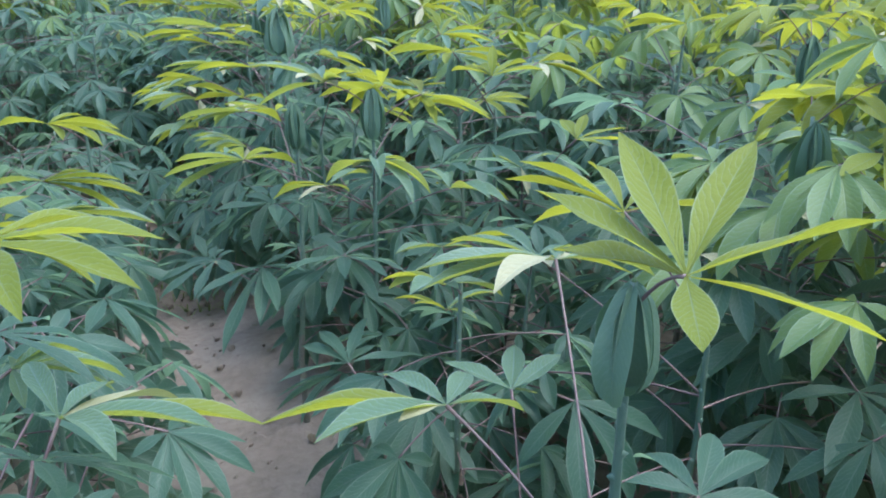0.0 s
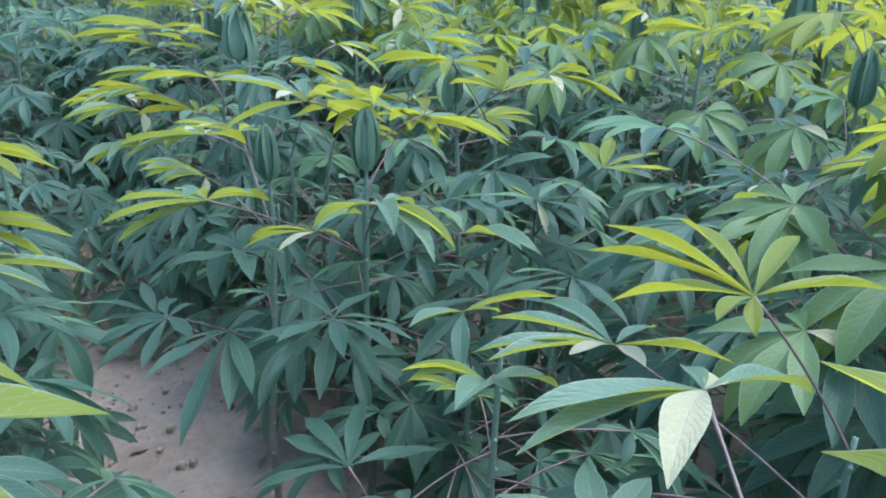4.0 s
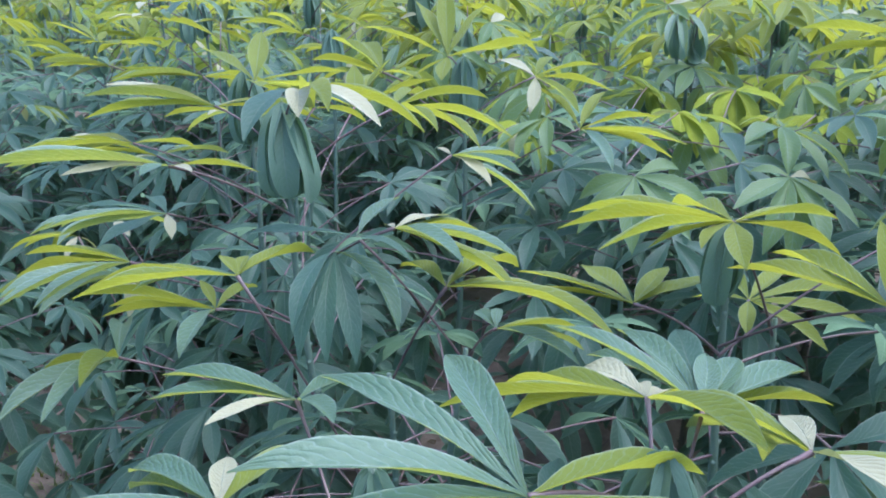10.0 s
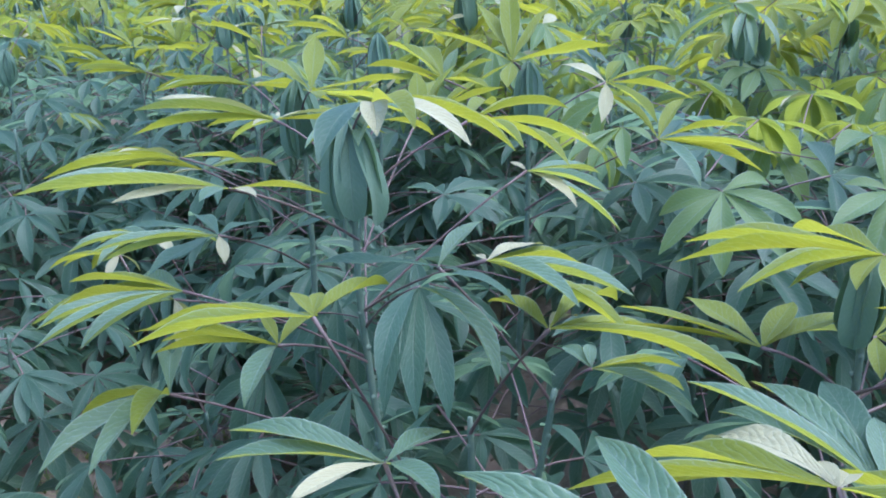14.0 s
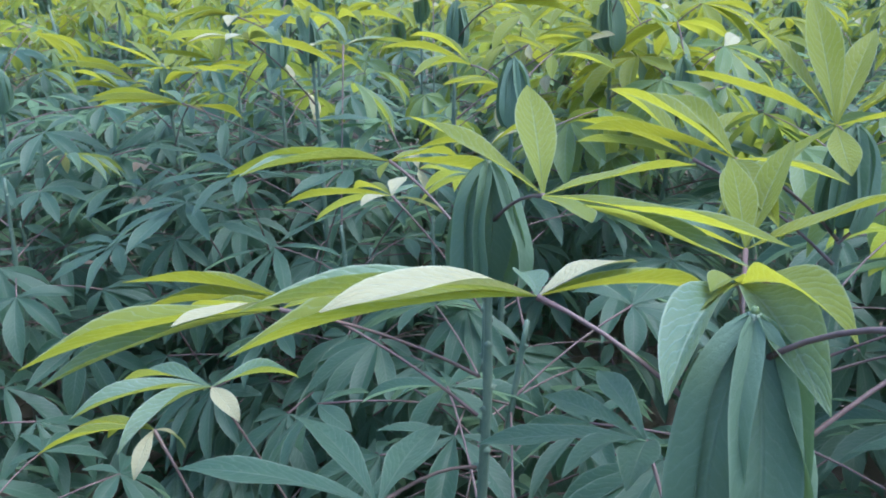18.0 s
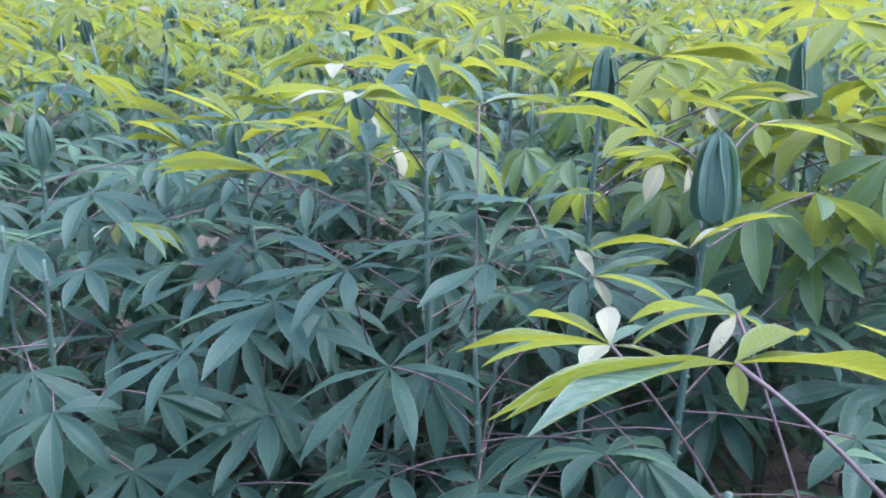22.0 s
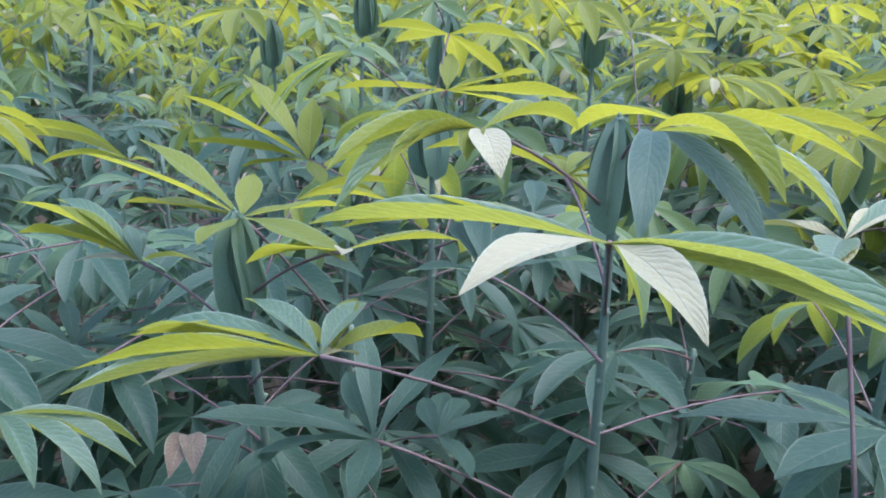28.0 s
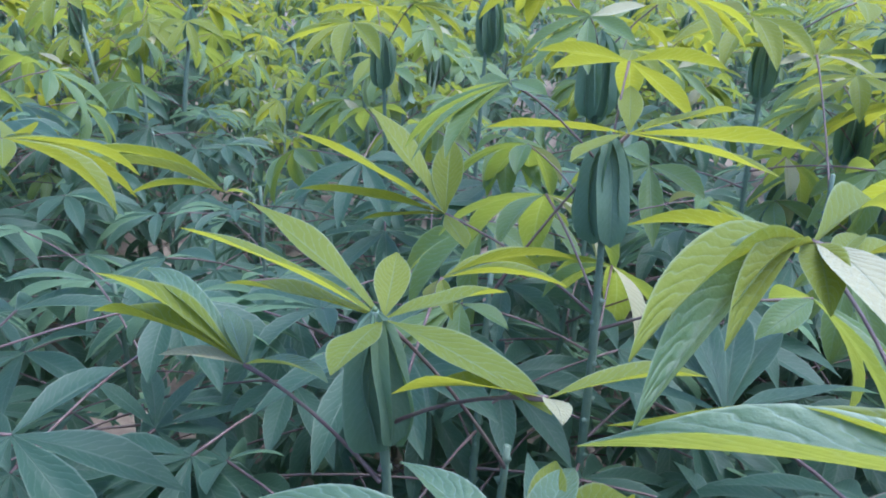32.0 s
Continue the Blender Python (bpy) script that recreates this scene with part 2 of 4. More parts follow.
RNG = random.Random(7)
WIDE = {7: ((0, 1.0), (36, 0.97), (-36, 0.98), (73, 0.88), (-74, 0.87), (122, 0.60), (-124, 0.58)),
        6: ((14, 1.0), (-22, 0.98), (52, 0.93), (-60, 0.90), (98, 0.70), (-108, 0.64)),
        5: ((0, 1.0), (42, 0.95), (-43, 0.95), (92, 0.72), (-94, 0.70))}
GATHERED = {7: ((0, 1.0), (22, 0.98), (-23, 0.97), (46, 0.86), (-48, 0.85), (112, 0.42), (-118, 0.46)),
            6: ((10, 1.0), (-16, 0.98), (38, 0.92), (-44, 0.88), (98, 0.46), (-114, 0.44)),
            5: ((0, 1.0), (27, 0.95), (-28, 0.95), (102, 0.47), (-106, 0.50))}
EVEN = {7: tuple((k * 51.4, 0.97 + 0.03 * (k % 2)) for k in range(7))}
# Lobes by how far they bend over: straight, arched, hanging.
ARCHES = {"up": 14, "flat": 26, "arch": 42, "hang": 62, "furl": 46}
LOBES = {}
for kind, bend in ARCHES.items():
    for age, mat in (("young", LEAF_YOUNG), ("mid", LEAF_MID), ("old", LEAF_OLD), ("furled", LEAF_FURLED), ("pale", LEAF_SHEEN), ("dry", LEAF_DRY)):
        for n in range(3):
            v, uv, f = lobe_shape(bend + RNG.uniform(-8, 8), RNG.uniform(0.6, 0.9) * (0.35 if age in ("old", "furled") else 0.5 if age == "pale" or kind == "up" else 1), RNG.uniform(0.08, 0.18), RNG,
                                  14, 3, RNG.uniform(0.115, 0.138) * (1.15 if kind == "furl" else 0.92 if kind == "up" else 0.62 if kind == "hang" else 0.69), RNG.uniform(-0.25, 0.25), kind == "furl")
            LOBES[kind, age, n] = mesh_object("leaflet", v, f, (mat,), uvs=uv, data_only=True)


def lobe_pose(fan, cone, size):
    """A lobe by its leaf's own axes: turned about the leaf's axis by fan, raised by cone degrees, scaled; those next to the stalk are broad."""
    return pose(0, 0, 0, 0, 0, -fan) @ pose(0, 0, 0, cone, 0, 0) @ Matrix.Scale(size, 4) @ Matrix.Diagonal((1.4 if abs(fan) > 95 and cone > -40 else 1.0, 1, 1, 1))


def leaf_frame(hub, az, tilt, roll=0.0):
    """At hub, its middle lobe towards az (degrees, clockwise from +y), dipping by tilt."""
    return Matrix.Translation(hub) @ pose(0, 0, 0, 0, 0, -az) @ pose(0, 0, 0, -tilt, roll, 0)


def stalk_path(a, b, sag, n=6):
    a, b = Vector(a), Vector(b)
    return [a.lerp(b, k / n) + Vector((0, 0, sag * 4 * (k / n) * (1 - k / n))) for k in range(n + 1)]


def placed_leaf(plant, stem_at, hub, az, tilt, cone, size, age, lobes=7, kind="arch", roll=0.0, red=True, label=""):
    """A leaf of its own parts: the stalk from the stem to the hub, and each leaflet under it."""
    base = plant.location
    verts, faces = tube(stalk_path(Vector(stem_at) - base, Vector(hub) - base, 0.012), [0.0028, 0.0021, 0.0019, 0.0018, 0.0018, 0.0019, 0.0028], 6)
    leaf = mesh_object("leaf", verts, faces, (STALK_RED if red else STALK_GREEN,), plant)
    if label:
        leaf["label"] = label
    m = leaf_frame(Vector(hub) - base, az, tilt, roll)
    if not isinstance(lobes, int):
        for way, dip, long, tone, *slim in lobes:
            ob = new("leaflet", LOBES[kind, tone, RNG.randrange(3)])
            ob.parent = leaf
            ob.matrix_basis = Matrix.Translation(Vector(hub) - base) @ pose(0, 0, 0, 0, 0, -way) @ pose(0, 0, 0, -dip, RNG.uniform(-8, 8) - (18 if tone == "young" else 9) * math.sin(radians(way)), 0) @ Matrix.Scale(long, 4) @ Matrix.Diagonal((slim[0] if slim else 1.0 + 0.6 * max(0.0, min(1.0, (0.18 - long) / 0.08)) - 0.3 * max(0.0, min(1.0, (long - 0.19) / 0.08)), 1, 1, 1))
        return leaf
    for fan, share in (EVEN[7] if kind == "furl" else GATHERED[lobes] if kind == "arch" else WIDE[lobes]):
        # most lobes next to the stalk get the painted-in sheen
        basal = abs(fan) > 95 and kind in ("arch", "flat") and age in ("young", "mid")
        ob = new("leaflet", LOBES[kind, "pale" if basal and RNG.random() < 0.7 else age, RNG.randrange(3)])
        ob.parent = leaf
        c = cone + RNG.uniform(-5, 5) - (0 if abs(fan) < 90 else 8 if kind == "arch" else 9 if kind == "flat" and cone < 1 else 0)
        ob.matrix_basis = m @ lobe_pose(fan + RNG.uniform(-4, 4), c, size * share * RNG.uniform(0.95, 1.05))
    return leaf


def whole_leaf_mesh(pale, bend, cone, stalk, rise, rng, long_steps, half_steps, lobes, stalk_sides=5, size=0.16, tilt=20):
    """A leaf in one mesh, with its stalk, from the stem at the origin outward along +y."""
    hub = Vector((0, stalk * math.cos(radians(rise)), stalk * math.sin(radians(rise))))
    pieces = []
    steps = 4 if stalk_sides > 4 else 2
    v, f = tube(stalk_path((0, 0, 0), hub, 0.012, steps), [0.0027] + [0.0018] * (steps - 1) + [0.0024], stalk_sides)
    pieces.append((v, f, None, 1))
    m = leaf_frame(hub, rng.uniform(-14, 14), tilt, rng.uniform(-14, 14))
    for fan, share in (EVEN[7] if cone < -40 else rng.choice((WIDE, WIDE, GATHERED))[lobes]):
        v, uv, f = lobe_shape(bend + rng.uniform(-16, 16), rng.uniform(0.3, 0.8), rng.uniform(0.03, 0.1), rng, long_steps, half_steps,
                              rng.uniform(0.098, 0.120) * (1.4 if cone < -40 else 1.12 if pale else 1.04), rng.uniform(-0.3, 0.3), cone < -40)
        c = cone + rng.uniform(-8, 8) - (12 if abs(fan) > 90 and cone < 0 else 0)
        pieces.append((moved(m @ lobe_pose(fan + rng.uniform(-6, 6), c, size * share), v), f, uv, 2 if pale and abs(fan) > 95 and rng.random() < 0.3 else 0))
    return joined(pieces)


# Leaves for the plants' inner and farther parts, by height on the stem: top, shoulder, side, low, furled tip.
SORTS = {"top": (LEAF_YOUNG, 30, (-4, 10), (0.12, 0.20), (30, 58), (10, 38), STALK_RED, 0.185),
         "shoulder": (LEAF_GREEN, 38, (-12, 4), (0.20, 0.28), (12, 34), (12, 40), STALK_RED, 0.20),
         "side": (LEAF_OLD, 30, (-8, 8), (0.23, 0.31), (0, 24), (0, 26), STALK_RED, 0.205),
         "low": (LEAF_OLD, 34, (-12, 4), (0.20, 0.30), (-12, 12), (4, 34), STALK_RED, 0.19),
         "furled": (LEAF_FURLED, 56, (-60, -52), (0.015, 0.025), (60, 80), (0, 6), STALK_GREEN, 0.150)}


def leaf_set(seed, count, long_steps, half_steps, sides):
    rng, out = random.Random(seed), {}
    for sort, (mat, bend, cone, stalk, rise, tilt, smat, size) in SORTS.items():
        out[sort] = []
        for n in range(count):
            v, f, uv, mi = whole_leaf_mesh(sort in ("top", "shoulder"), bend + rng.uniform(-10, 10), rng.uniform(*cone), rng.uniform(*stalk), rng.uniform(*rise), rng, long_steps,
                                           half_steps, rng.choice((5, 6, 7, 7, 7)), sides, size * rng.uniform(0.88, 1.1), rng.uniform(*tilt))
            out[sort].append((v, f, uv, mi, (LEAF_GREEN if sort == "top" and n % 3 == 1 else mat, smat, LEAF_SHEEN)))
    return out


NEAR_SET = leaf_set(11, 7, 7, 2, 5)
FAR_SET = leaf_set(12, 5, 4, 1, 3)
NEAR_MESH = {s: [mesh_object("leaf", v, f, mats, uvs=uv, face_mats=mi, data_only=True) for v, f, uv, mi, mats in some] for s, some in NEAR_SET.items()}


def stem_mesh(points, r0, r1, rng, sides=8):
    """A stem with knobby leaf scars winding up it."""
    path, radii = [], []
    n = len(points) - 1
    for k in range(n * 6 + 1):
        t = k / (n * 6)
        i = min(int(t * n), n - 1)
        path.append(Vector(points[i]).lerp(Vector(points[i + 1]), t * n - i))
        radii.append((r0 + (r1 - r0) * t) * (1.12 if k % 3 == 1 else 1.0) * rng.uniform(0.95, 1.06))
    verts, faces = tube(path, radii, sides)
    turn = rng.uniform(0, 6.28)
    for k in range(int((path[-1] - path[0]).length / 0.03)):
        t = (k + 0.5) / int((path[-1] - path[0]).length / 0.03) * (len(path) - 1)
        i = min(int(t), len(path) - 2)
        q, r = path[i].lerp(path[i + 1], t - i), radii[i]
        turn += 2.4
        out, across = Vector((math.cos(turn), math.sin(turn), 0)), Vector((-math.sin(turn), math.cos(turn), 0))
        base, w = len(verts), r * 0.75 + 0.0015
        foot = q + out * r * 0.7
        verts += [tuple(foot + across * w), tuple(foot - across * w), tuple(foot + Vector((0, 0, 0.007))), tuple(foot - Vector((0, 0, 0.009))), tuple(foot + out * (0.004 + r * 0.6) + Vector((0, 0, 0.003)))]
        faces += [(base, base + 2, base + 4), (base + 2, base + 1, base + 4), (base + 1, base + 3, base + 4), (base + 3, base, base + 4)]
    return verts, faces


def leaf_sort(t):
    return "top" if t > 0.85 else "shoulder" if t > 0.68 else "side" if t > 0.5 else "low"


def stem_points(base, tip, rng, n=4):
    base, tip = Vector(base), Vector(tip)
    return [base.lerp(tip, k / n) + Vector((rng.uniform(-1, 1), rng.uniform(-1, 1), 0)) * 0.012 * (0 < k < n) for k in range(n + 1)]


def leafy(stems, rng, per_stem):
    """Poses for the leaves of a plant's stems: sort and matrix by the plant's foot."""
    for pts in stems:
        turn = rng.uniform(0, 360)
        for k in range(per_stem):
            t = 0.22 + 0.78 * (k + 0.5) / per_stem
            i = min(int(t * (len(pts) - 1)), len(pts) - 2)
            q = pts[i].lerp(pts[i + 1], t * (len(pts) - 1) - i)
            turn += 137.5 + rng.uniform(-14, 14)
            sort = leaf_sort(t)
            m = Matrix.Translation(q) @ pose(0, 0, 0, rng.uniform(-5, 5), rng.uniform(-6, 6), turn) @ Matrix.Scale(rng.uniform(0.85, 1.12), 4)
            yield sort, m
        yield "furled", Matrix.Translation(pts[-1] + Vector((0, 0, -0.03))) @ pose(0, 0, 0, rng.uniform(-6, 6), rng.uniform(-6, 6), rng.uniform(0, 360))


PLANT_LABEL = "cassava plant with red-stalked palmate green leaves in tilled soil"


def near_plant(base, tips, rng, per_stem, keep, label=PLANT_LABEL, furled=True, shaded=False):
    """A plant with its stems and every leaf as parts. tips: where its stems end."""
    plant = tagged(new("cassava_plant"), label, "plant", "cassava plants in the field")
    plant.location = base
    stems = []
    for tip in tips:
        lean = Vector(tip) - Vector(base)
        pts = stem_points((0.72 * lean.x + rng.uniform(-0.03, 0.03), 0.72 * lean.y + rng.uniform(-0.03, 0.03), -0.03), lean, rng)
        stems.append(pts)
        v, f = stem_mesh(pts, 0.0105, 0.0040, rng)
        part = mesh_object("stem", v, f, (BARK_GREEN, BARK_GREY), plant)
        part.data.polygons.foreach_set("material_index", [1 if sum(v[q][2] for q in face) / len(face) < 0.32 else 0 for face in f])
    for sort, m in leafy(stems, rng, per_stem):
        if sort == "furled" and not furled:
            continue
        if keep(sort, Vector(base) + m @ Vector((0, 0.2, 0.08))):
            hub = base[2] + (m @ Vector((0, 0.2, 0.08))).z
            # shaded: upper leaves become dark old ones, so shade is partly in the colour
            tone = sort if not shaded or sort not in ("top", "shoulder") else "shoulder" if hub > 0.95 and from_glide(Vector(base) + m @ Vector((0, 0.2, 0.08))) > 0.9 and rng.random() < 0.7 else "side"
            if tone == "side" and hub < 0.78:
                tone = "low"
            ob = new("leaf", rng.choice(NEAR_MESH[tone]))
            ob.parent = plant
            ob.matrix_basis = m
    return plant, stems


# ---- the field ----
ROW_AT, ROW_ALONG, ROW_ACROSS = Vector((0.15, 0.77, 0)), Vector((-0.279, 0.960, 0)), Vector((0.960, 0.279, 0))
ROW_GAP, IN_ROW = 0.95, 0.72


def in_rows(u, v):
    """A place u metres along the rows and v across them."""
    return ROW_AT + ROW_ALONG * u + ROW_ACROSS * v


def soil_height(x, y):
    v = (Vector((x, y, 0)) - ROW_AT).dot(ROW_ACROSS)
    near = max(0.0, 1 - math.hypot(x, y - 3) / 26)
    ridge = 0.045 * math.cos(2 * math.pi * v / ROW_GAP)
    rough = 0.035 * noise.noise(Vector((x * 2.3, y * 2.3, 0))) + 0.018 * noise.noise(Vector((x * 8, y * 8, 3))) + 0.008 * noise.noise(Vector((x * 23, y * 23, 7)))
    return (ridge + rough) * near - 0.03


def build_ground():
    steps = [-900, -400, -160, -70, -36, -20, -12, -8] + [-5.5 + 0.055 * k for k in range(164)] + [4.6, 6.5, 9, 13, 20, 36, 70, 160, 400, 900]
    ups = [-900, -300, -90, -30, -12, -5, -2] + [-0.6 + 0.055 * k for k in range(150)] + [8.6, 10, 12, 16, 22, 34, 60, 120, 300, 900]
    verts = [(x, y, soil_height(x, y)) for y in ups for x in steps]
    n = len(steps)
    faces = [(j * n + i, j * n + i + 1, (j + 1) * n + i + 1, (j + 1) * n + i) for j in range(len(ups) - 1) for i in range(n - 1)]
    ob = mesh_object("ground", verts, faces, (SOIL,))
    return tagged(ob, "bare brown tilled soil with low ridges and dry crumbs", "ground", kind="structure")


build_ground()

# The gap that the camera glides along, over the row's open side: no leaf stands up in it.
GLIDE = [Vector((x, y, 0)) for x, y in ((0.03, -0.3), (0.03, 0.2), (-0.14, 0.6), (-0.12, 1.0), (-0.30, 1.7), (-0.50, 2.05), (-0.64, 2.54), (-0.80, 2.7), (-1.09, 3.42), (-1.16, 3.84), (-1.34, 4.22))]


def from_glide(q):
    best = 9.0
    for a, b in zip(GLIDE, GLIDE[1:]):
        w = b - a
        t = max(0.0, min(1.0, (Vector((q[0], q[1], 0)) - a).dot(w) / w.length_squared))
        best = min(best, (a + w * t - Vector((q[0], q[1], 0))).length)
    return best


def clear(q):
    d = from_glide(q)
    if d < 0.23 and 0.3 < q[1] < 3.2:  # the bare lane
        return False
    return not (d < 0.45 and q[2] > 0.74) and not (d < 0.7 and q[2] > 0.82) and not (d < 0.9 and q[2] > 0.95)


# ---- plants along the glide ----
KEYED = []
PENDING = []
rng = random.Random(5)


def keyed_leaf(*row):
    PENDING.append(row)


def keyed_plant(base, tips):
    """A plant by its stem ends and the leaves noted just before it; side leaves fill it lower down."""
    leaves = list(PENDING)
    PENDING.clear()
    base = Vector((*base, soil_height(*base) - 0.01))
    KEYED.append(base)
    ends = [Vector(q[:3]) for q in tips]
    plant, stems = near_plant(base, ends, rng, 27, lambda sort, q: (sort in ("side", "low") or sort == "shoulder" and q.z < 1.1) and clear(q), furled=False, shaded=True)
    for (x, y, z, size) in tips:
        if size:
            placed_leaf(plant, (x, y, z - 0.02), (x, y, z), rng.uniform(0, 360), 0, -61, size * 1.0, "furled", 7, "furl", red=False, label="drooping dark young leaf folded like a closed umbrella")
    for k, (end, q) in enumerate(zip(ends, tips)):
        if q[3] and sum(leaf[0] == k for leaf in leaves) < 2 and from_glide(end) > 0.8:
            turn = rng.uniform(-40, 40)
            for n in range(3):
                way = turn + 120 * n
                foot = end + Vector((0, 0, -0.05))
                if clear(foot + Vector((-0.2 * math.sin(radians(way)), 0.2 * math.cos(radians(way)), 0))):
                    ob = new("leaf", rng.choice(NEAR_MESH["top"]))
                    ob.parent = plant
                    ob.matrix_basis = Matrix.Translation(foot - base) @ pose(0, 0, 0, 0, 0, way) @ Matrix.Scale(rng.uniform(0.85, 1.05), 4)
    for row in leaves:
        k, x, y, z = row[:4]
        end = ends[k]
        rise = max(0.05, min(0.2, 0.6 * math.hypot(x - end.x, y - end.y)))  # stalks climb from the stem to the leaf
        t = max(0.3, min(0.97, (z - rise) / end.z))
        lean = end - base
        foot = (base + Vector((0.72 * lean.x, 0.72 * lean.y, 0))).lerp(end, t)
        if len(row) == 6:
            placed_leaf(plant, foot, (x, y, z), 0, 0, 0, 0.2, "mid", row[5], row[4])
            continue
        way, dip, roll, cone, size, age, kind, lobes = row[4:]
        placed_leaf(plant, foot, (x, y, z), way, dip, cone, size, age, lobes, kind, roll + rng.uniform(-4, 4))



# ---- the plants nearest the glide: their leaves first, then the plant by its foot and stem ends (x, y, z, furled leaf) ----
# leaf: stem, hub x, y, z, way, dip, roll, cone, size, age, kind, lobes; or stem, hub, kind, leaflets (way, dip, size,
# age or pale for sheen put into the colour, and how slender where it is)
keyed_leaf(0, 0.071, 0.941, 0.951, "flat", ((-103, -14, 0.22, "young"), (-131, -23, 0.20, "mid"), (-38, -5, 0.12, "mid"), (23, -3, 0.10, "mid"), (-156, -30, 0.10, "pale"), (50, 10, 0.14, "mid"),))
keyed_leaf(0, 0.272, 0.758, 1.205, "up", ((-39, -13, 0.19, "young"), (-7, -33, 0.19, "young"), (43, -35, 0.19, "young"), (88, -19, 0.19, "young"), (92, 10, 0.19, "young"), (-28, 9, 0.19, "young"), (-173, 13, 0.09, "young"),))
keyed_leaf(0, 0.230, 1.174, 1.043, "flat", ((-109, -15, 0.21, "mid"), (-113, -9, 0.21, "mid"), (-148, -25, 0.21, "pale"), (14, 4, 0.08, "mid"), (43, 2, 0.08, "pale"), (60, 4, 0.21, "mid"),))
keyed_leaf(1, 0.192, 1.301, 0.746, "up", ((10, -8, 0.14, "mid"), (50, -10, 0.14, "mid"), (-56, -8, 0.14, "mid"), (55, 22, 0.07, "mid"),))
keyed_plant((0.23, 0.96), [(0.237, 0.791, 1.185, 0.125), (0.226, 1.136, 0.370, 0)])
keyed_plant((1.16, 2.48), [(1.162, 2.483, 1.202, 0.16)])
keyed_leaf(0, -0.402, 1.990, 0.953, "flat", ((-67, -2, 0.20, "mid"), (-90, 3, 0.20, "mid"), (-79, 18, 0.20, "mid"), (173, -33, 0.20, "mid"), (136, -31, 0.16, "mid"), (28, 5, 0.20, "young"), (-42, -8, 0.14, "mid"),))
keyed_leaf(0, -0.161, 1.941, 0.721, 178, -23, 0, 2, 0.18, "old", "flat", 7)
keyed_leaf(0, 0.163, 2.102, 0.702, "flat", ((-25, -1, 0.21, "old"), (62, -13, 0.21, "old"), (77, -7, 0.21, "old"), (117, -10, 0.22, "old"), (-8, -11, 0.15, "old"), (31, -3, 0.21, "old"),))
keyed_leaf(0, 0.098, 2.057, 0.863, "arch", ((-48, -42, 0.10, "mid"), (2, -35, 0.09, "mid"), (154, -28, 0.19, "mid"), (135, -20, 0.19, "mid"), (58, 1, 0.19, "young"), (-28, -13, 0.08, "mid"),))
keyed_leaf(0, -0.203, 2.006, 0.884, "arch", ((-82, -3, 0.15, "mid"), (-71, -7, 0.15, "young"), (-136, -9, 0.09, "pale"), (48, 2, 0.07, "mid"), (34, -19, 0.15, "mid"),))
keyed_leaf(0, 0.023, 2.237, 1.067, "flat", ((-172, -32, 0.20, "pale"), (107, 1, 0.20, "young"), (91, 8, 0.20, "young"), (-8, 17, 0.20, "mid"), (10, 24, 0.20, "mid"), (-19, 5, 0.20, "young"), (13, -6, 0.08, "pale"),))
keyed_leaf(0, -0.220, 2.135, 1.114, "flat", ((-51, -18, 0.20, "mid"), (-99, -28, 0.19, "mid"), (-75, 8, 0.20, "mid"), (-171, -25, 0.20, "pale"), (-16, -13, 0.20, "mid"), (51, 8, 0.20, "young"), (152, -28, 0.20, "young"), (162, -22, 0.20, "mid"), (163, -23, 0.12, "pale"),))
keyed_leaf(0, -0.007, 2.381, 1.017, "flat", ((-8, -9, 0.19, "mid"), (-25, -6, 0.19, "mid"), (8, -10, 0.19, "old"), (45, -15, 0.11, "mid"), (27, -21, 0.09, "mid"), (60, -4, 0.19, "mid"), (67, 2, 0.19, "young"), (-47, -22, 0.19, "mid"),))
keyed_leaf(0, -0.086, 2.318, 1.071, "flat", ((-63, 4, 0.20, "young"), (-36, 10, 0.20, "young"), (-31, 20, 0.20, "young"), (-10, 7, 0.20, "pale"), (8, 5, 0.06, "pale"), (39, 4, 0.06, "pale"), (178, -32, 0.20, "young"), (78, 14, 0.20, "young"),))
keyed_leaf(0, 0.080, 2.233, 0.876, "flat", ((-17, -26, 0.18, "old"), (21, -17, 0.18, "old"), (73, -43, 0.18, "old"), (105, -17, 0.20, "old"), (162, -23, 0.18, "old"), (111, -4, 0.18, "old"), (-158, -17, 0.07, "old"),))
keyed_leaf(0, -0.169, 1.993, 0.702, "flat", ((-140, 8, 0.20, "old"), (-174, 12, 0.20, "old"), (152, 2, 0.20, "old"), (-35, -8, 0.20, "old"), (26, -4, 0.20, "old"), (-76, 10, 0.20, "old"), (59, 8, 0.16, "old"),))
keyed_leaf(0, -0.078, 1.888, 0.982, "arch", ((-36, 1, 0.09, "pale"), (41, -7, 0.11, "mid"), (172, -26, 0.18, "mid"), (143, -3, 0.18, "mid"), (130, -8, 0.18, "young"), (-49, 9, 0.18, "mid"),))
keyed_plant((-0.11, 2.21), [(-0.106, 2.209, 1.092, 0.15)])
keyed_leaf(0, -0.354, 2.078, 0.809, "flat", ((-137, -18, 0.17, "old"), (171, -19, 0.17, "old"), (-10, -11, 0.17, "old"), (-42, -5, 0.17, "old"), (28, 6, 0.17, "old"), (40, -7, 0.17, "old"),))
keyed_leaf(0, -0.551, 2.182, 0.608, -98, 17, 0, 2, 0.19, "old", "flat", 7)
keyed_leaf(0, -0.455, 2.270, 1.009, "flat", ((-87, -1, 0.19, "mid"), (-88, 4, 0.19, "mid"), (-42, 3, 0.19, "mid"), (-9, -4, 0.09, "pale"), (-176, -30, 0.13, "pale"), (17, 9, 0.19, "young"), (-45, 9, 0.19, "mid"),))
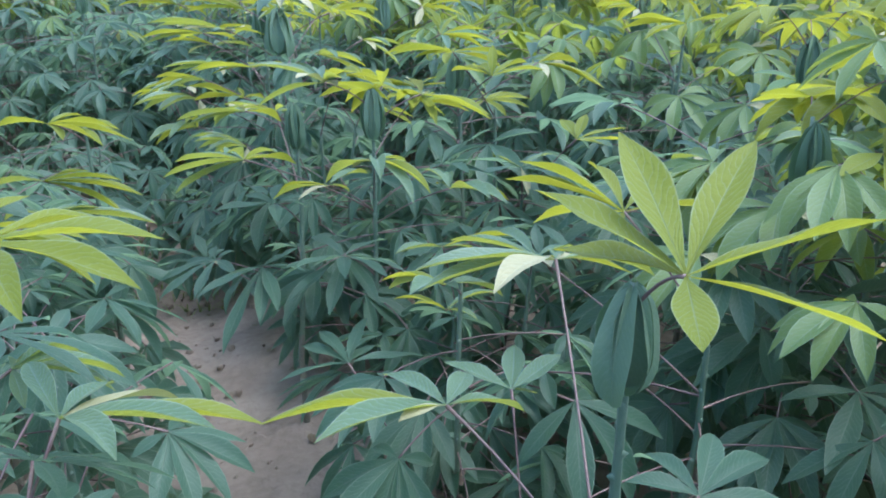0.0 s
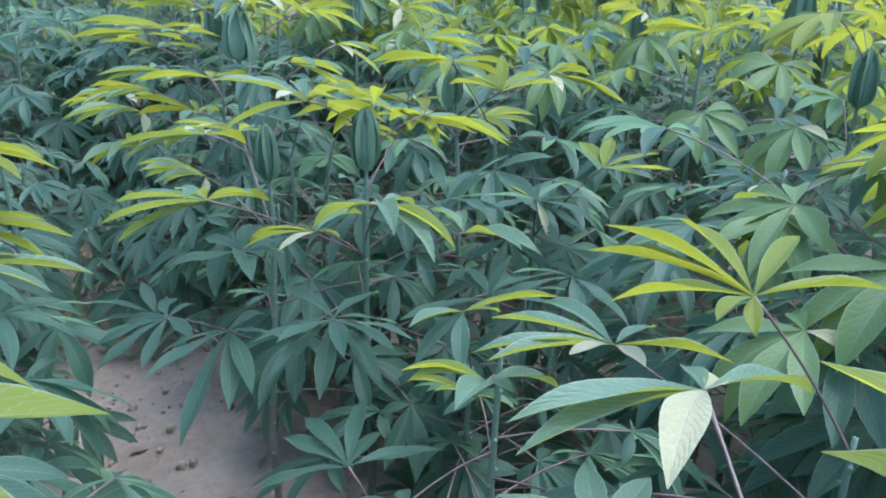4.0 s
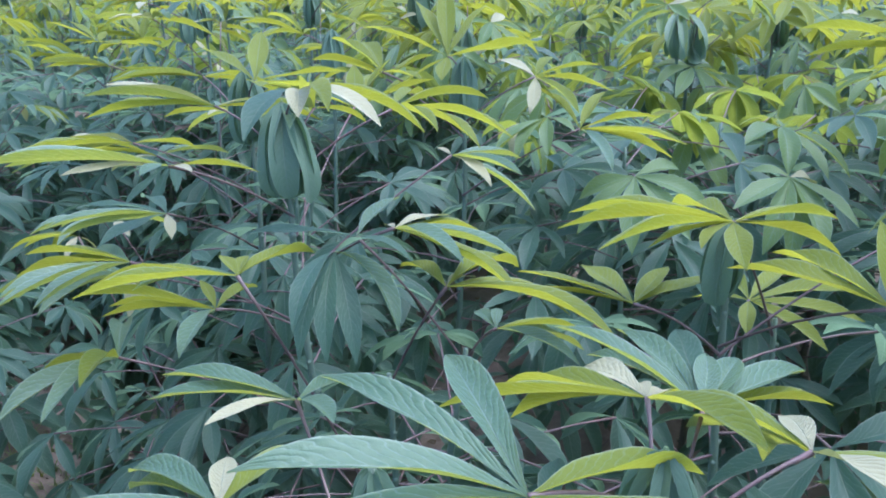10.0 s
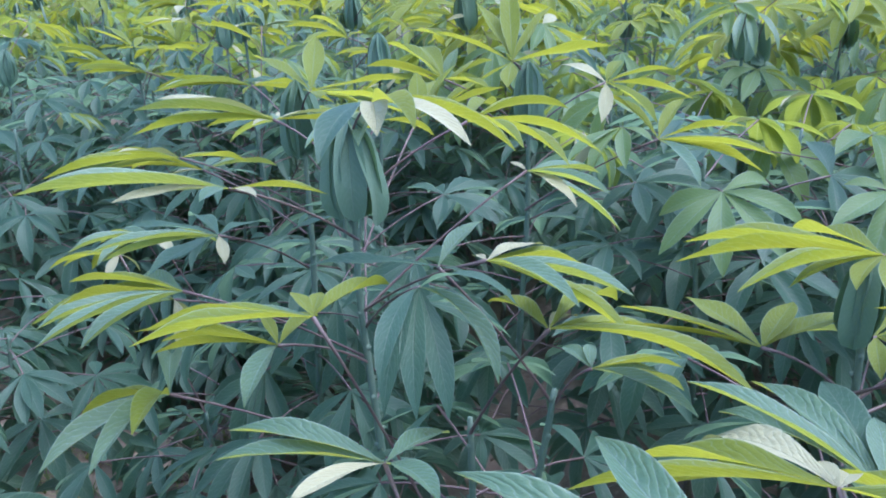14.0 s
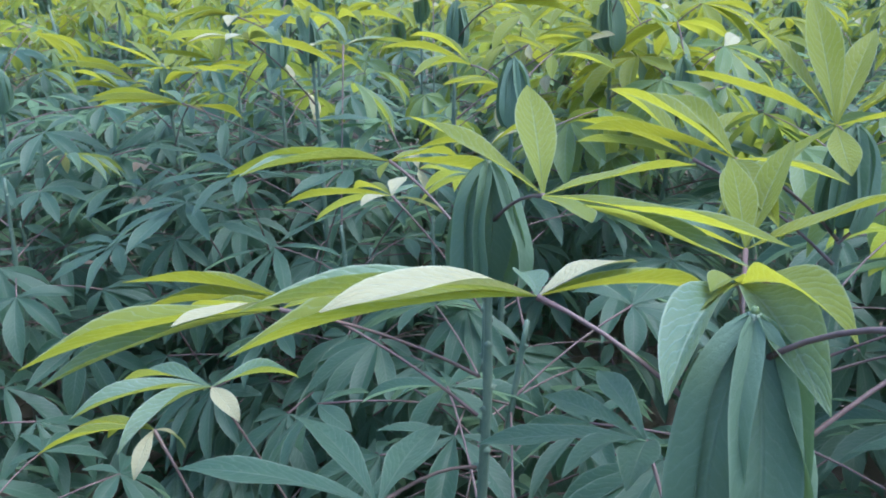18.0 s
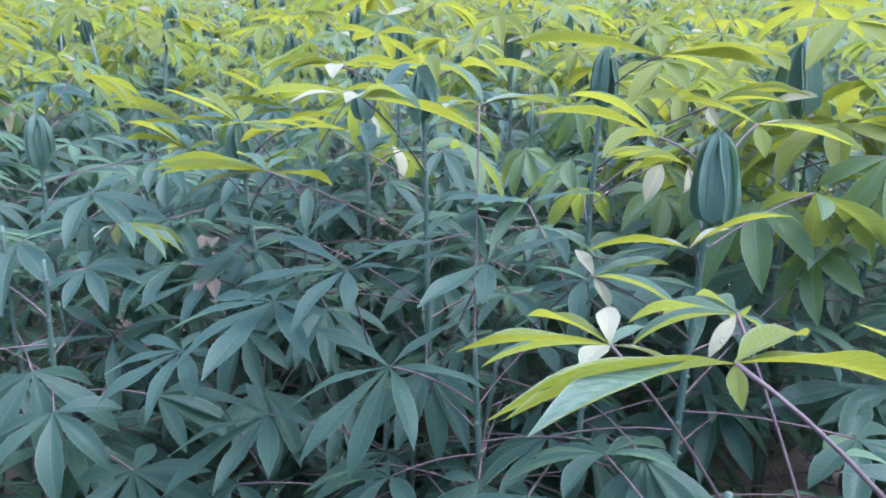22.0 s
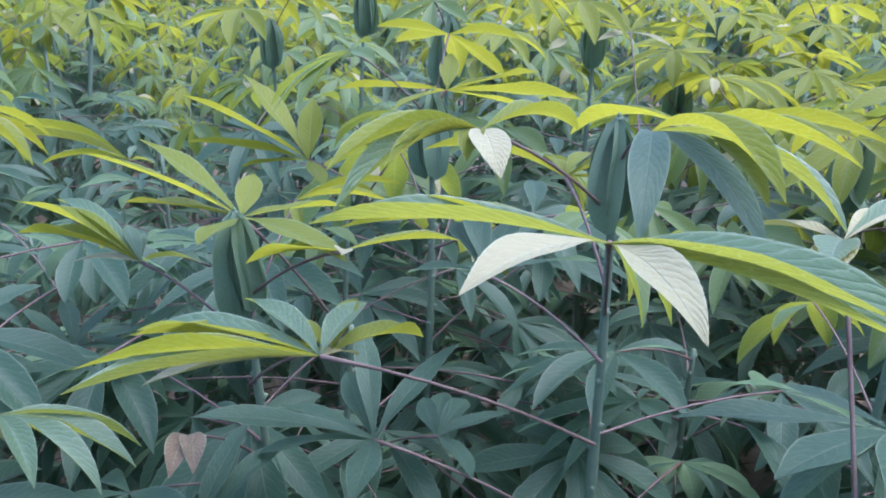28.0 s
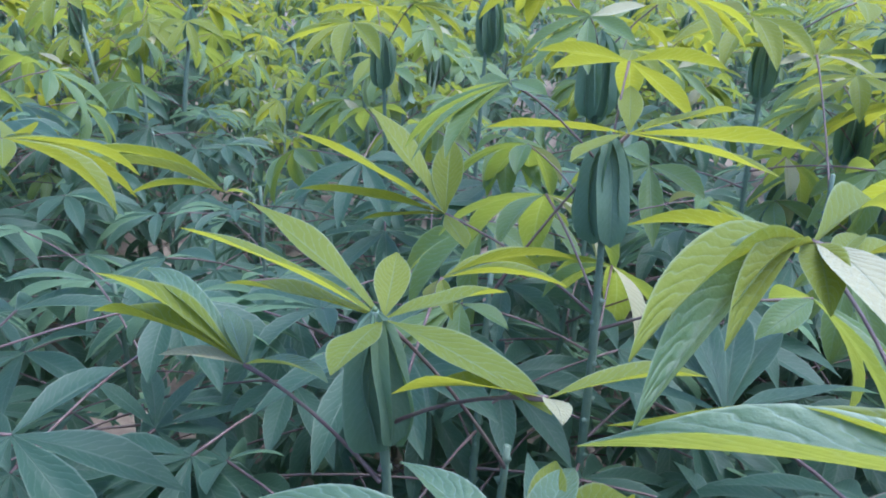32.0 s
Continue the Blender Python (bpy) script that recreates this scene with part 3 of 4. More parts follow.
keyed_leaf(0, -0.427, 2.530, 0.951, "flat", ((-87, -12, 0.18, "mid"), (-68, -12, 0.18, "mid"), (-150, -29, 0.14, "pale"), (151, -30, 0.13, "mid"), (33, 1, 0.13, "mid"),))
keyed_leaf(0, -0.483, 2.374, 0.881, -98, -35, 17, -6, 0.165, "mid", "arch", 7)
keyed_leaf(0, -0.387, 2.027, 0.655, "flat", ((-64, 16, 0.20, "old"), (-138, -4, 0.20, "old"), (-150, 30, 0.25, "old"), (169, 11, 0.20, "old"), (155, 0, 0.20, "old"), (121, -19, 0.16, "old"), (18, 1, 0.20, "old"),))
keyed_leaf(0, -0.609, 2.293, 0.557, "flat", ((-140, -5, 0.19, "old"), (-90, -4, 0.19, "old"), (-79, -20, 0.19, "old"), (-43, -48, 0.10, "old"), (120, -7, 0.08, "pale"), (18, -12, 0.11, "old"),))
keyed_plant((-0.33, 2.29), [(-0.328, 2.290, 1.030, 0.14)])
keyed_leaf(0, -0.493, 3.221, 0.990, "flat", ((-66, 5, 0.18, "old"), (-30, 3, 0.18, "old"), (-6, -4, 0.18, "old"), (-167, -33, 0.18, "old"), (-142, -34, 0.18, "old"),))
keyed_leaf(0, -0.618, 3.092, 1.194, "flat", ((-112, -11, 0.21, "young"), (-119, -20, 0.21, "mid", 0.6), (-144, -29, 0.21, "pale"), (43, -7, 0.13, "pale"), (54, 3, 0.21, "young"), (4, 0, 0.08, "mid"),))
keyed_leaf(0, -0.636, 2.850, 1.152, "flat", ((-120, -18, 0.25, "mid"), (-108, -15, 0.21, "mid"), (-134, -15, 0.15, "pale"), (78, -4, 0.13, "young"), (133, -13, 0.07, "pale"), (-167, -19, 0.08, "mid"),))
keyed_leaf(0, -0.390, 2.707, 1.068, "hang", ((-159, -14, 0.17, "old"), (-159, 5, 0.17, "old"), (-172, 7, 0.17, "old"), (167, 10, 0.17, "old"), (141, -11, 0.17, "mid"), (142, -41, 0.17, "old"),))
keyed_leaf(0, -0.311, 2.714, 1.097, "flat", ((-16, 1, 0.05, "pale"), (55, 5, 0.18, "young"), (127, -9, 0.18, "mid"), (112, 9, 0.19, "young"), (153, -18, 0.18, "mid"), (39, -5, 0.11, "pale"),))
keyed_leaf(0, -0.315, 3.064, 1.190, "arch", ((61, -18, 0.20, "young"), (103, -9, 0.22, "young"), (127, -8, 0.20, "young"), (152, -14, 0.16, "young"), (16, -16, 0.20, "young"),))
keyed_leaf(0, -0.394, 3.295, 1.152, "up", ((-10, -55, 0.10, "young"), (56, -44, 0.15, "young"), (92, -23, 0.17, "young"), (-83, -21, 0.18, "young"), (-50, -15, 0.10, "mid"),))
keyed_leaf(1, -0.367, 2.784, 1.062, "flat", ((-84, -10, 0.17, "old"), (34, -28, 0.12, "mid"), (145, -19, 0.07, "old"),))
keyed_leaf(0, -0.782, 2.922, 0.806, "arch", ((-148, -17, 0.22, "mid"), (-167, -22, 0.22, "mid"), (-60, 8, 0.22, "young"), (174, -35, 0.22, "young"), (-18, -11, 0.22, "mid"),))
keyed_leaf(0, -0.747, 2.943, 0.969, "flat", ((-122, -6, 0.21, "mid"), (-154, -10, 0.20, "mid"), (-80, -3, 0.20, "young"), (-71, -9, 0.20, "young"), (-42, -1, 0.20, "mid"),))
keyed_leaf(0, -0.451, 2.922, 1.247, "arch", ((-162, -13, 0.21, "old"), (171, -17, 0.15, "pale"), (145, -16, 0.21, "pale"), (115, -8, 0.22, "young"), (163, -19, 0.21, "young"),))
keyed_leaf(1, -0.164, 2.783, 0.911, "flat", ((67, 10, 0.18, "mid"), (145, -19, 0.18, "mid"), (58, 5, 0.18, "young"), (-17, -8, 0.09, "mid"), (2, -15, 0.07, "mid"),))
keyed_leaf(0, -0.209, 3.159, 1.085, "flat", ((-33, -18, 0.05, "pale"), (63, 0, 0.17, "mid"), (111, 14, 0.19, "mid"), (155, -4, 0.17, "pale"), (141, -8, 0.17, "mid"),))
keyed_leaf(0, -0.456, 3.146, 1.179, "arch", ((-144, -16, 0.19, "mid"), (-171, -19, 0.19, "mid"), (-177, -31, 0.19, "young"), (58, 3, 0.11, "young"), (-142, -22, 0.11, "young"), (-145, -33, 0.08, "young"),))
keyed_leaf(0, -0.591, 2.842, 0.927, "flat", ((-108, -27, 0.19, "young"), (-84, -7, 0.18, "young"), (-74, -7, 0.18, "young"), (-28, -33, 0.07, "young"), (11, 1, 0.18, "young"), (-178, -18, 0.18, "mid"),))
keyed_plant((-0.35, 2.92), [(-0.495, 3.027, 1.211, 0.17), (-0.207, 2.813, 0.863, 0)])
keyed_leaf(0, 0.085, 3.406, 1.078, "flat", ((-22, -28, 0.20, "young"), (44, -40, 0.14, "young"), (81, -17, 0.20, "young"), (113, -6, 0.23, "young"), (115, 1, 0.21, "young"), (167, 0, 0.20, "mid"),))
keyed_leaf(0, -0.337, 3.647, 1.154, "flat", ((-41, -40, 0.17, "young"), (-74, -27, 0.17, "young"), (-55, -11, 0.17, "mid"), (16, -66, 0.10, "mid"), (51, -27, 0.17, "young"),))
keyed_leaf(0, -0.195, 3.554, 1.217, "up", ((-61, -23, 0.20, "young"), (-35, -42, 0.20, "young"), (5, -56, 0.20, "young"), (48, -39, 0.20, "young"), (100, -14, 0.21, "young"), (-108, 23, 0.20, "young"), (-164, 18, 0.10, "young"),))
keyed_leaf(0, 0.011, 3.575, 1.167, "flat", ((108, -3, 0.19, "young"), (75, -17, 0.18, "young"), (36, -31, 0.11, "young"), (-41, -29, 0.13, "pale"), (-175, 21, 0.13, "pale"), (153, 7, 0.18, "young"),))
keyed_leaf(0, -0.342, 3.483, 1.194, "flat", ((-59, -15, 0.19, "young"), (-46, -31, 0.19, "young"), (-15, -26, 0.19, "young"), (-159, 0, 0.19, "young"), (-169, -4, 0.19, "young"), (141, -9, 0.13, "young"),))
keyed_plant((-0.16, 3.57), [(-0.158, 3.574, 1.216, 0.15)])
keyed_leaf(0, 0.228, 2.476, 1.075, "flat", ((-36, -8, 0.20, "young"), (-13, -10, 0.20, "young"), (62, -12, 0.20, "young"), (10, -69, 0.10, "young"), (39, -17, 0.20, "young"),))
keyed_leaf(0, 0.229, 2.810, 0.935, 82, -9, 0, 4, 0.165, "young", "flat", 7)
keyed_leaf(0, -0.001, 2.650, 1.008, "up", ((-53, -1, 0.18, "young"), (-50, -8, 0.18, "young"), (-9, -1, 0.18, "young"), (45, -16, 0.11, "young"), (59, -5, 0.18, "young"),))
keyed_leaf(1, 0.470, 2.361, 0.917, "up", ((30, -32, 0.12, "young"), (74, -15, 0.17, "young"), (119, -10, 0.17, "young"), (159, -11, 0.17, "mid"), (-6, -13, 0.17, "young"),))
keyed_leaf(1, 0.421, 2.281, 0.658, "flat", ((-171, -11, 0.21, "old"), (151, -1, 0.21, "old"), (114, -2, 0.21, "old"), (71, -7, 0.21, "old"), (-134, -13, 0.13, "old"), (-15, 3, 0.21, "old"),))
keyed_leaf(1, 0.318, 2.394, 0.821, "flat", ((-44, -15, 0.17, "mid"), (-135, -16, 0.17, "old"), (157, 29, 0.10, "pale"), (56, -26, 0.12, "mid"), (70, -5, 0.17, "old"), (140, -12, 0.17, "old"),))
keyed_leaf(2, 0.114, 2.642, 1.121, "flat", ((-78, -7, 0.22, "young"), (-66, -9, 0.21, "young"), (-112, -11, 0.21, "young"), (-104, -2, 0.13, "young"), (-1, 1, 0.21, "young"), (56, 2, 0.06, "pale"), (-132, -5, 0.10, "young"), (-162, 1, 0.11, "young"), (69, 9, 0.21, "young"), (64, -3, 0.21, "young"),))
keyed_leaf(1, 0.332, 2.440, 0.800, "flat", ((-29, -18, 0.16, "old"), (63, -8, 0.16, "old"), (166, 10, 0.16, "old"), (126, 11, 0.18, "old"), (44, -10, 0.16, "old"),))
keyed_leaf(0, 0.393, 2.703, 1.081, "flat", ((48, -5, 0.20, "young"), (118, 4, 0.23, "young"), (116, 3, 0.20, "young"), (162, 7, 0.10, "pale"), (41, -10, 0.20, "young"),))
keyed_plant((0.24, 2.65), [(0.130, 2.685, 1.110, 0.12), (0.336, 2.474, 0.714, 0), (0.267, 2.795, 0.910, 0)])
keyed_leaf(0, -0.847, 3.186, 0.849, -103, -24, 17, -6, 0.242, "mid", "arch", 7)
keyed_leaf(0, -0.846, 3.324, 1.080, "flat", ((-117, -10, 0.24, "young"), (-119, -5, 0.23, "mid"), (-161, -28, 0.15, "pale"), (-53, 5, 0.15, "young"), (44, 2, 0.15, "young"),))
keyed_leaf(0, -0.587, 3.304, 1.204, "up", ((-45, -20, 0.20, "young"), (-2, -38, 0.16, "young"), (62, -7, 0.20, "young"), (123, -3, 0.22, "young"), (128, 3, 0.20, "mid"), (166, -7, 0.10, "young"),))
keyed_leaf(0, -0.744, 3.540, 1.180, "flat", ((-115, -11, 0.20, "young"), (-121, -14, 0.20, "young"), (-133, -18, 0.20, "mid"), (-162, 2, 0.05, "young"), (65, 5, 0.18, "young"), (45, -5, 0.12, "young"),))
keyed_leaf(0, -0.737, 3.132, 0.990, "flat", ((-101, -2, 0.19, "mid"), (-165, -12, 0.19, "old"), (-115, -13, 0.21, "mid"), (156, 7, 0.08, "pale"), (-76, -12, 0.19, "old"), (-27, -10, 0.19, "old"), (14, 0, 0.19, "old"),))
keyed_leaf(1, -1.028, 3.641, 0.809, "arch", ((-118, -20, 0.20, "mid"), (-155, -22, 0.19, "mid"), (-63, -8, 0.19, "mid"), (148, -15, 0.10, "pale"), (38, 1, 0.19, "mid"),))
keyed_leaf(2, -0.605, 3.912, 1.062, -22, -5, 6, -6, 0.16, "mid", "arch", 7)
keyed_leaf(3, -1.072, 3.518, 0.815, -72, -12, 16, -8, 0.16, "young", "arch", 5)
keyed_leaf(0, -0.850, 3.477, 1.016, "flat", ((-102, -25, 0.21, "young"), (-105, -17, 0.19, "young"), (-60, 3, 0.15, "pale"), (13, -14, 0.10, "mid"), (43, -6, 0.19, "mid"),))
keyed_plant((-0.74, 3.58), [(-0.630, 3.427, 1.209, 0.165), (-0.861, 3.657, 0.433, 0), (-0.542, 3.754, 0.862, 0), (-0.911, 3.465, 0.435, 0)])
keyed_leaf(0, -0.427, 4.402, 1.210, "flat", ((144, -6, 0.19, "young"), (57, -2, 0.19, "pale"), (-171, 17, 0.09, "young"), (-30, -16, 0.19, "young"),))
keyed_leaf(0, -0.520, 4.465, 1.124, -70, -29, 16, -8, 0.16, "young", "arch", 7)
keyed_leaf(0, -0.725, 4.202, 1.000, "flat", ((-14, -38, 0.07, "pale"), (165, 8, 0.07, "pale"), (58, -6, 0.18, "mid"), (149, -18, 0.18, "mid"), (79, -2, 0.18, "old"),))
keyed_leaf(0, -0.577, 4.214, 1.045, "arch", ((-55, -12, 0.10, "pale"), (-83, -13, 0.16, "young"), (72, -41, 0.08, "pale"), (107, -45, 0.16, "young"),))
keyed_leaf(1, -0.804, 4.507, 1.033, "flat", ((-87, -13, 0.20, "old"), (-19, 0, 0.20, "old"), (-118, -10, 0.20, "old"), (-126, -21, 0.20, "old"), (-147, -24, 0.20, "old"), (47, -8, 0.20, "old"),))
keyed_leaf(0, -0.612, 4.329, 1.197, "arch", ((-84, -27, 0.21, "young"), (-48, -36, 0.20, "young"), (-143, -17, 0.20, "young"), (27, -26, 0.08, "young"),))
keyed_leaf(0, -0.197, 4.519, 0.951, "flat", ((-13, 1, 0.18, "mid"), (-141, -15, 0.18, "mid"), (53, -10, 0.18, "mid"), (-170, -18, 0.18, "mid"), (2, -17, 0.18, "young"),))
keyed_plant((-0.61, 4.35), [(-0.520, 4.309, 1.214, 0.16), (-0.697, 4.392, 0.836, 0)])
keyed_leaf(0, -1.279, 4.721, 0.890, "flat", ((-2, -41, 0.18, "old"), (40, -32, 0.18, "old"), (-100, -25, 0.21, "old"), (-67, 9, 0.18, "old"), (-18, -9, 0.18, "old"), (-179, -25, 0.18, "old"), (-55, -11, 0.18, "old"),))
keyed_leaf(0, -1.039, 4.888, 1.166, "arch", ((-82, -30, 0.19, "young"), (38, -30, 0.09, "young"), (-11, -28, 0.07, "young"), (51, -10, 0.18, "young"), (50, 4, 0.18, "young"),))
keyed_leaf(0, -1.324, 4.581, 1.075, "flat", ((-116, -15, 0.22, "mid"), (-113, -20, 0.21, "young"), (-72, 8, 0.21, "pale"), (-37, -16, 0.13, "mid"), (13, -13, 0.13, "mid"), (25, 13, 0.08, "pale"), (-63, -6, 0.21, "mid"),))
keyed_leaf(0, -1.018, 4.631, 1.279, "hang", ((-162, -15, 0.20, "old"), (173, -13, 0.20, "old"), (137, -14, 0.20, "mid"), (169, -26, 0.20, "young"),))
keyed_leaf(0, -0.945, 4.734, 1.263, "arch", ((-27, -8, 0.21, "young"), (108, -18, 0.21, "young"), (157, -19, 0.21, "young"), (164, -15, 0.15, "young"), (166, -2, 0.15, "young"),))
keyed_leaf(0, -1.107, 4.428, 1.242, "flat", ((-71, -8, 0.22, "mid"), (-58, -5, 0.22, "young"), (-128, -18, 0.15, "pale"), (177, -16, 0.19, "pale"), (154, -13, 0.22, "mid"), (158, -17, 0.22, "mid"), (102, 2, 0.22, "young"),))
keyed_leaf(0, -1.177, 4.628, 1.279, "arch", ((-141, -14, 0.20, "mid", 0.6), (-140, -18, 0.20, "young", 0.6), (-147, -17, 0.16, "young", 0.6), (-177, -16, 0.12, "pale"), (-165, -13, 0.08, "young"), (39, -9, 0.20, "young"),))
keyed_leaf(0, -1.146, 4.797, 1.069, "flat", ((-6, -29, 0.18, "old"), (3, -29, 0.18, "old"), (18, -17, 0.18, "old"), (31, -14, 0.18, "old"), (61, -6, 0.18, "old"), (-36, 7, 0.18, "old"), (-13, -15, 0.18, "old"),))
keyed_leaf(1, -0.707, 4.386, 0.926, 120, -4, 0, 2, 0.205, "old", "flat", 7)
keyed_plant((-0.94, 4.61), [(-1.019, 4.741, 1.272, 0.125), (-0.854, 4.472, 0.726, 0)])
keyed_leaf(0, -0.546, 4.630, 1.304, "flat", ((-86, -14, 0.29, "young"), (-37, -10, 0.13, "pale"), (112, -13, 0.24, "young"), (112, -7, 0.22, "young"), (15, -31, 0.11, "young"), (159, -4, 0.21, "young"),))
keyed_leaf(0, -0.360, 4.807, 1.183, 85, -32, -17, 0, 0.198, "young", "arch", 7)
keyed_leaf(0, -0.460, 4.575, 1.215, 91, -34, -17, -2, 0.184, "young", "arch", 7)
keyed_plant((-0.63, 4.75), [(-0.632, 4.750, 1.312, 0.13)])
keyed_leaf(0, -1.479, 4.660, 0.811, "flat", ((-135, -3, 0.18, "old"), (-171, 0, 0.18, "old"), (-82, 2, 0.18, "old"), (34, -21, 0.18, "old"), (8, -23, 0.18, "old"),))
keyed_leaf(0, -1.395, 5.009, 1.097, 75, -23, -16, -4, 0.151, "young", "arch", 5)
keyed_leaf(0, -1.317, 4.610, 1.063, "flat", ((-110, -14, 0.22, "young"), (-80, -12, 0.20, "young"), (-44, -23, 0.08, "young"), (19, -21, 0.10, "young"), (29, 7, 0.20, "young"),))
keyed_leaf(0, -1.576, 4.873, 1.055, "flat", ((-64, -26, 0.21, "young"), (-65, -14, 0.21, "young"), (-36, -1, 0.21, "mid"), (-69, -4, 0.11, "pale"), (-39, -35, 0.08, "mid"), (-17, -23, 0.08, "mid"), (128, -26, 0.13, "mid"), (-53, -25, 0.21, "mid"),))
keyed_leaf(1, -1.437, 4.824, 1.131, "up", ((-91, -30, 0.19, "young"), (-59, -28, 0.19, "young"), (-59, -2, 0.19, "young"), (2, -26, 0.09, "young"), (37, 4, 0.19, "young"), (136, -6, 0.19, "young"), (-165, -7, 0.11, "young"),))
keyed_leaf(2, -1.173, 5.201, 1.225, "up", ((-69, -2, 0.19, "young"), (9, -41, 0.09, "young"), (62, -10, 0.19, "young"), (103, -3, 0.22, "young"), (126, 1, 0.19, "young"), (-144, -3, 0.15, "young"),))
keyed_leaf(1, -1.197, 4.851, 0.807, "flat", ((25, -4, 0.16, "old"), (3, -3, 0.16, "old"), (-32, 24, 0.16, "old"), (165, -25, 0.16, "old"), (-14, -9, 0.11, "old"), (47, -1, 0.16, "old"),))
keyed_leaf(0, -1.493, 4.689, 0.799, "hang", ((176, -28, 0.11, "dry"), (156, -23, 0.11, "dry"),))
keyed_leaf(0, -1.514, 4.784, 0.855, "hang", ((175, -41, 0.12, "dry"), (161, -40, 0.12, "dry"),))
keyed_leaf(0, -1.308, 4.692, 1.138, "flat", ((-54, 6, 0.14, "young"), (178, -29, 0.07, "pale"), (68, -8, 0.14, "young"), (-28, 11, 0.04, "mid"),))
keyed_plant((-1.37, 5.00), [(-1.444, 4.822, 1.140, 0.14), (-1.317, 4.945, 0.931, 0), (-1.336, 5.223, 1.021, 0)])
keyed_leaf(0, -1.402, 5.237, 1.100, "up", ((-101, -35, 0.23, "young"), (-57, -44, 0.20, "young"), (-94, -16, 0.20, "young"), (12, -53, 0.12, "young"), (-78, 4, 0.12, "young"), (155, 14, 0.08, "young"),))
keyed_plant((-1.20, 5.20), [(-1.196, 5.202, 1.224, 0.15)])
keyed_leaf(1, -0.697, 5.844, 1.270, 0, -15, 0, 4, 0.18, "young", "flat", 7)
keyed_plant((-0.72, 5.83), [(-0.747, 5.977, 1.305, 0.15), (-0.697, 5.674, 1.070, 0)])
keyed_plant((-1.47, 6.24), [(-1.343, 6.248, 1.353, 0.15), (-1.605, 6.229, 1.256, 0.14)])
keyed_plant((-1.14, 5.71), [(-1.142, 5.706, 1.314, 0.17)])
keyed_leaf(0, -1.803, 5.162, 0.787, "flat", ((-87, -48, 0.11, "old"), (-23, -31, 0.14, "old"), (15, -24, 0.13, "old"), (67, -14, 0.18, "old"), (82, -5, 0.11, "old"), (111, 25, 0.10, "old"),))
keyed_leaf(1, -1.724, 4.762, 0.903, 94, -6, -17, -5, 0.17, "mid", "arch", 7)
keyed_leaf(1, -1.773, 4.496, 0.506, "flat", ((-175, -21, 0.20, "old"), (-65, -24, 0.20, "old"), (159, -8, 0.20, "old"), (139, 0, 0.20, "old"), (89, 18, 0.23, "old"), (65, -17, 0.21, "old"), (-19, -21, 0.20, "old"),))
keyed_leaf(1, -1.720, 4.667, 0.666, "flat", ((-123, -10, 0.21, "old"), (169, 34, 0.19, "old"), (120, 0, 0.19, "old"), (39, -10, 0.19, "old"), (-64, -21, 0.19, "old"),))
keyed_plant((-1.96, 4.91), [(-2.023, 5.046, 1.113, 0.15), (-1.893, 4.775, 0.703, 0)])
keyed_leaf(0, -0.355, 0.871, 0.978, "flat", ((-43, -16, 0.14, "mid"), (6, -2, 0.12, "mid"), (24, 8, 0.20, "pale"), (82, -4, 0.22, "young"), (114, -20, 0.20, "mid"), (138, -29, 0.20, "mid"),))
keyed_leaf(1, -0.444, 0.942, 1.156, 105, -6, 0, 0, 0.2, "young", "flat", 7)
keyed_leaf(1, -0.522, 1.062, 0.979, 29, 21, 0, 2, 0.18, "old", "flat", 7)
keyed_leaf(1, -0.525, 1.086, 0.910, 28, -2, -8, -5, 0.17, "mid", "arch", 7)
keyed_leaf(2, -0.382, 0.853, 0.936, 16, 27, 0, 2, 0.17, "old", "flat", 7)
keyed_leaf(1, -0.705, 1.345, 1.017, "flat", ((93, -8, 0.20, "young"), (77, 11, 0.24, "young"), (80, 17, 0.22, "young"), (37, -24, 0.12, "young"),))
keyed_plant((-0.51, 0.82), [(-0.507, 0.796, 0.599, 0), (-0.608, 0.986, 0.956, 0), (-0.427, 0.689, 0.556, 0)])
keyed_leaf(0, -0.131, 1.678, 0.574, "flat", ((-75, 12, 0.19, "old"), (-47, -1, 0.19, "old"), (-30, -9, 0.19, "old"), (16, 5, 0.19, "old"), (66, -5, 0.19, "old"), (5, -16, 0.19, "old"),))
keyed_leaf(1, 0.079, 1.851, 0.786, "flat", ((-134, 5, 0.16, "old"), (-168, 0, 0.16, "old"), (-134, -20, 0.16, "mid"), (55, 2, 0.10, "mid"), (96, -23, 0.18, "young"),))
keyed_leaf(1, 0.087, 1.712, 0.691, "arch", ((-73, -24, 0.13, "young"), (116, -18, 0.08, "mid"), (84, -40, 0.12, "mid"), (-113, -40, 0.08, "young"),))
keyed_plant((0.08, 1.79), [(0.051, 1.630, 0.227, 0), (0.116, 1.952, 0.605, 0)])
keyed_leaf(0, -0.854, 2.059, 0.681, "flat", ((43, 2, 0.20, "old"), (110, -7, 0.20, "old"), (146, 0, 0.20, "old"), (77, 4, 0.20, "old"), (-177, -21, 0.20, "old"), (-13, -14, 0.12, "old"),))
keyed_leaf(1, -0.747, 1.893, 0.626, "flat", ((83, 8, 0.21, "old"), (91, 18, 0.20, "old"), (134, 1, 0.20, "old"), (167, -12, 0.20, "old"), (-75, 15, 0.20, "old"), (9, -1, 0.14, "old"),))
keyed_plant((-0.93, 1.72), [(-0.966, 1.754, 0.889, 0), (-0.886, 1.695, 0.960, 0)])
keyed_plant((-0.63, 1.38), [(-0.631, 1.378, 0.798, 0)])
keyed_leaf(0, 1.035, 2.059, 1.003, -63, -24, 15, -8, 0.18, "mid", "arch", 7)
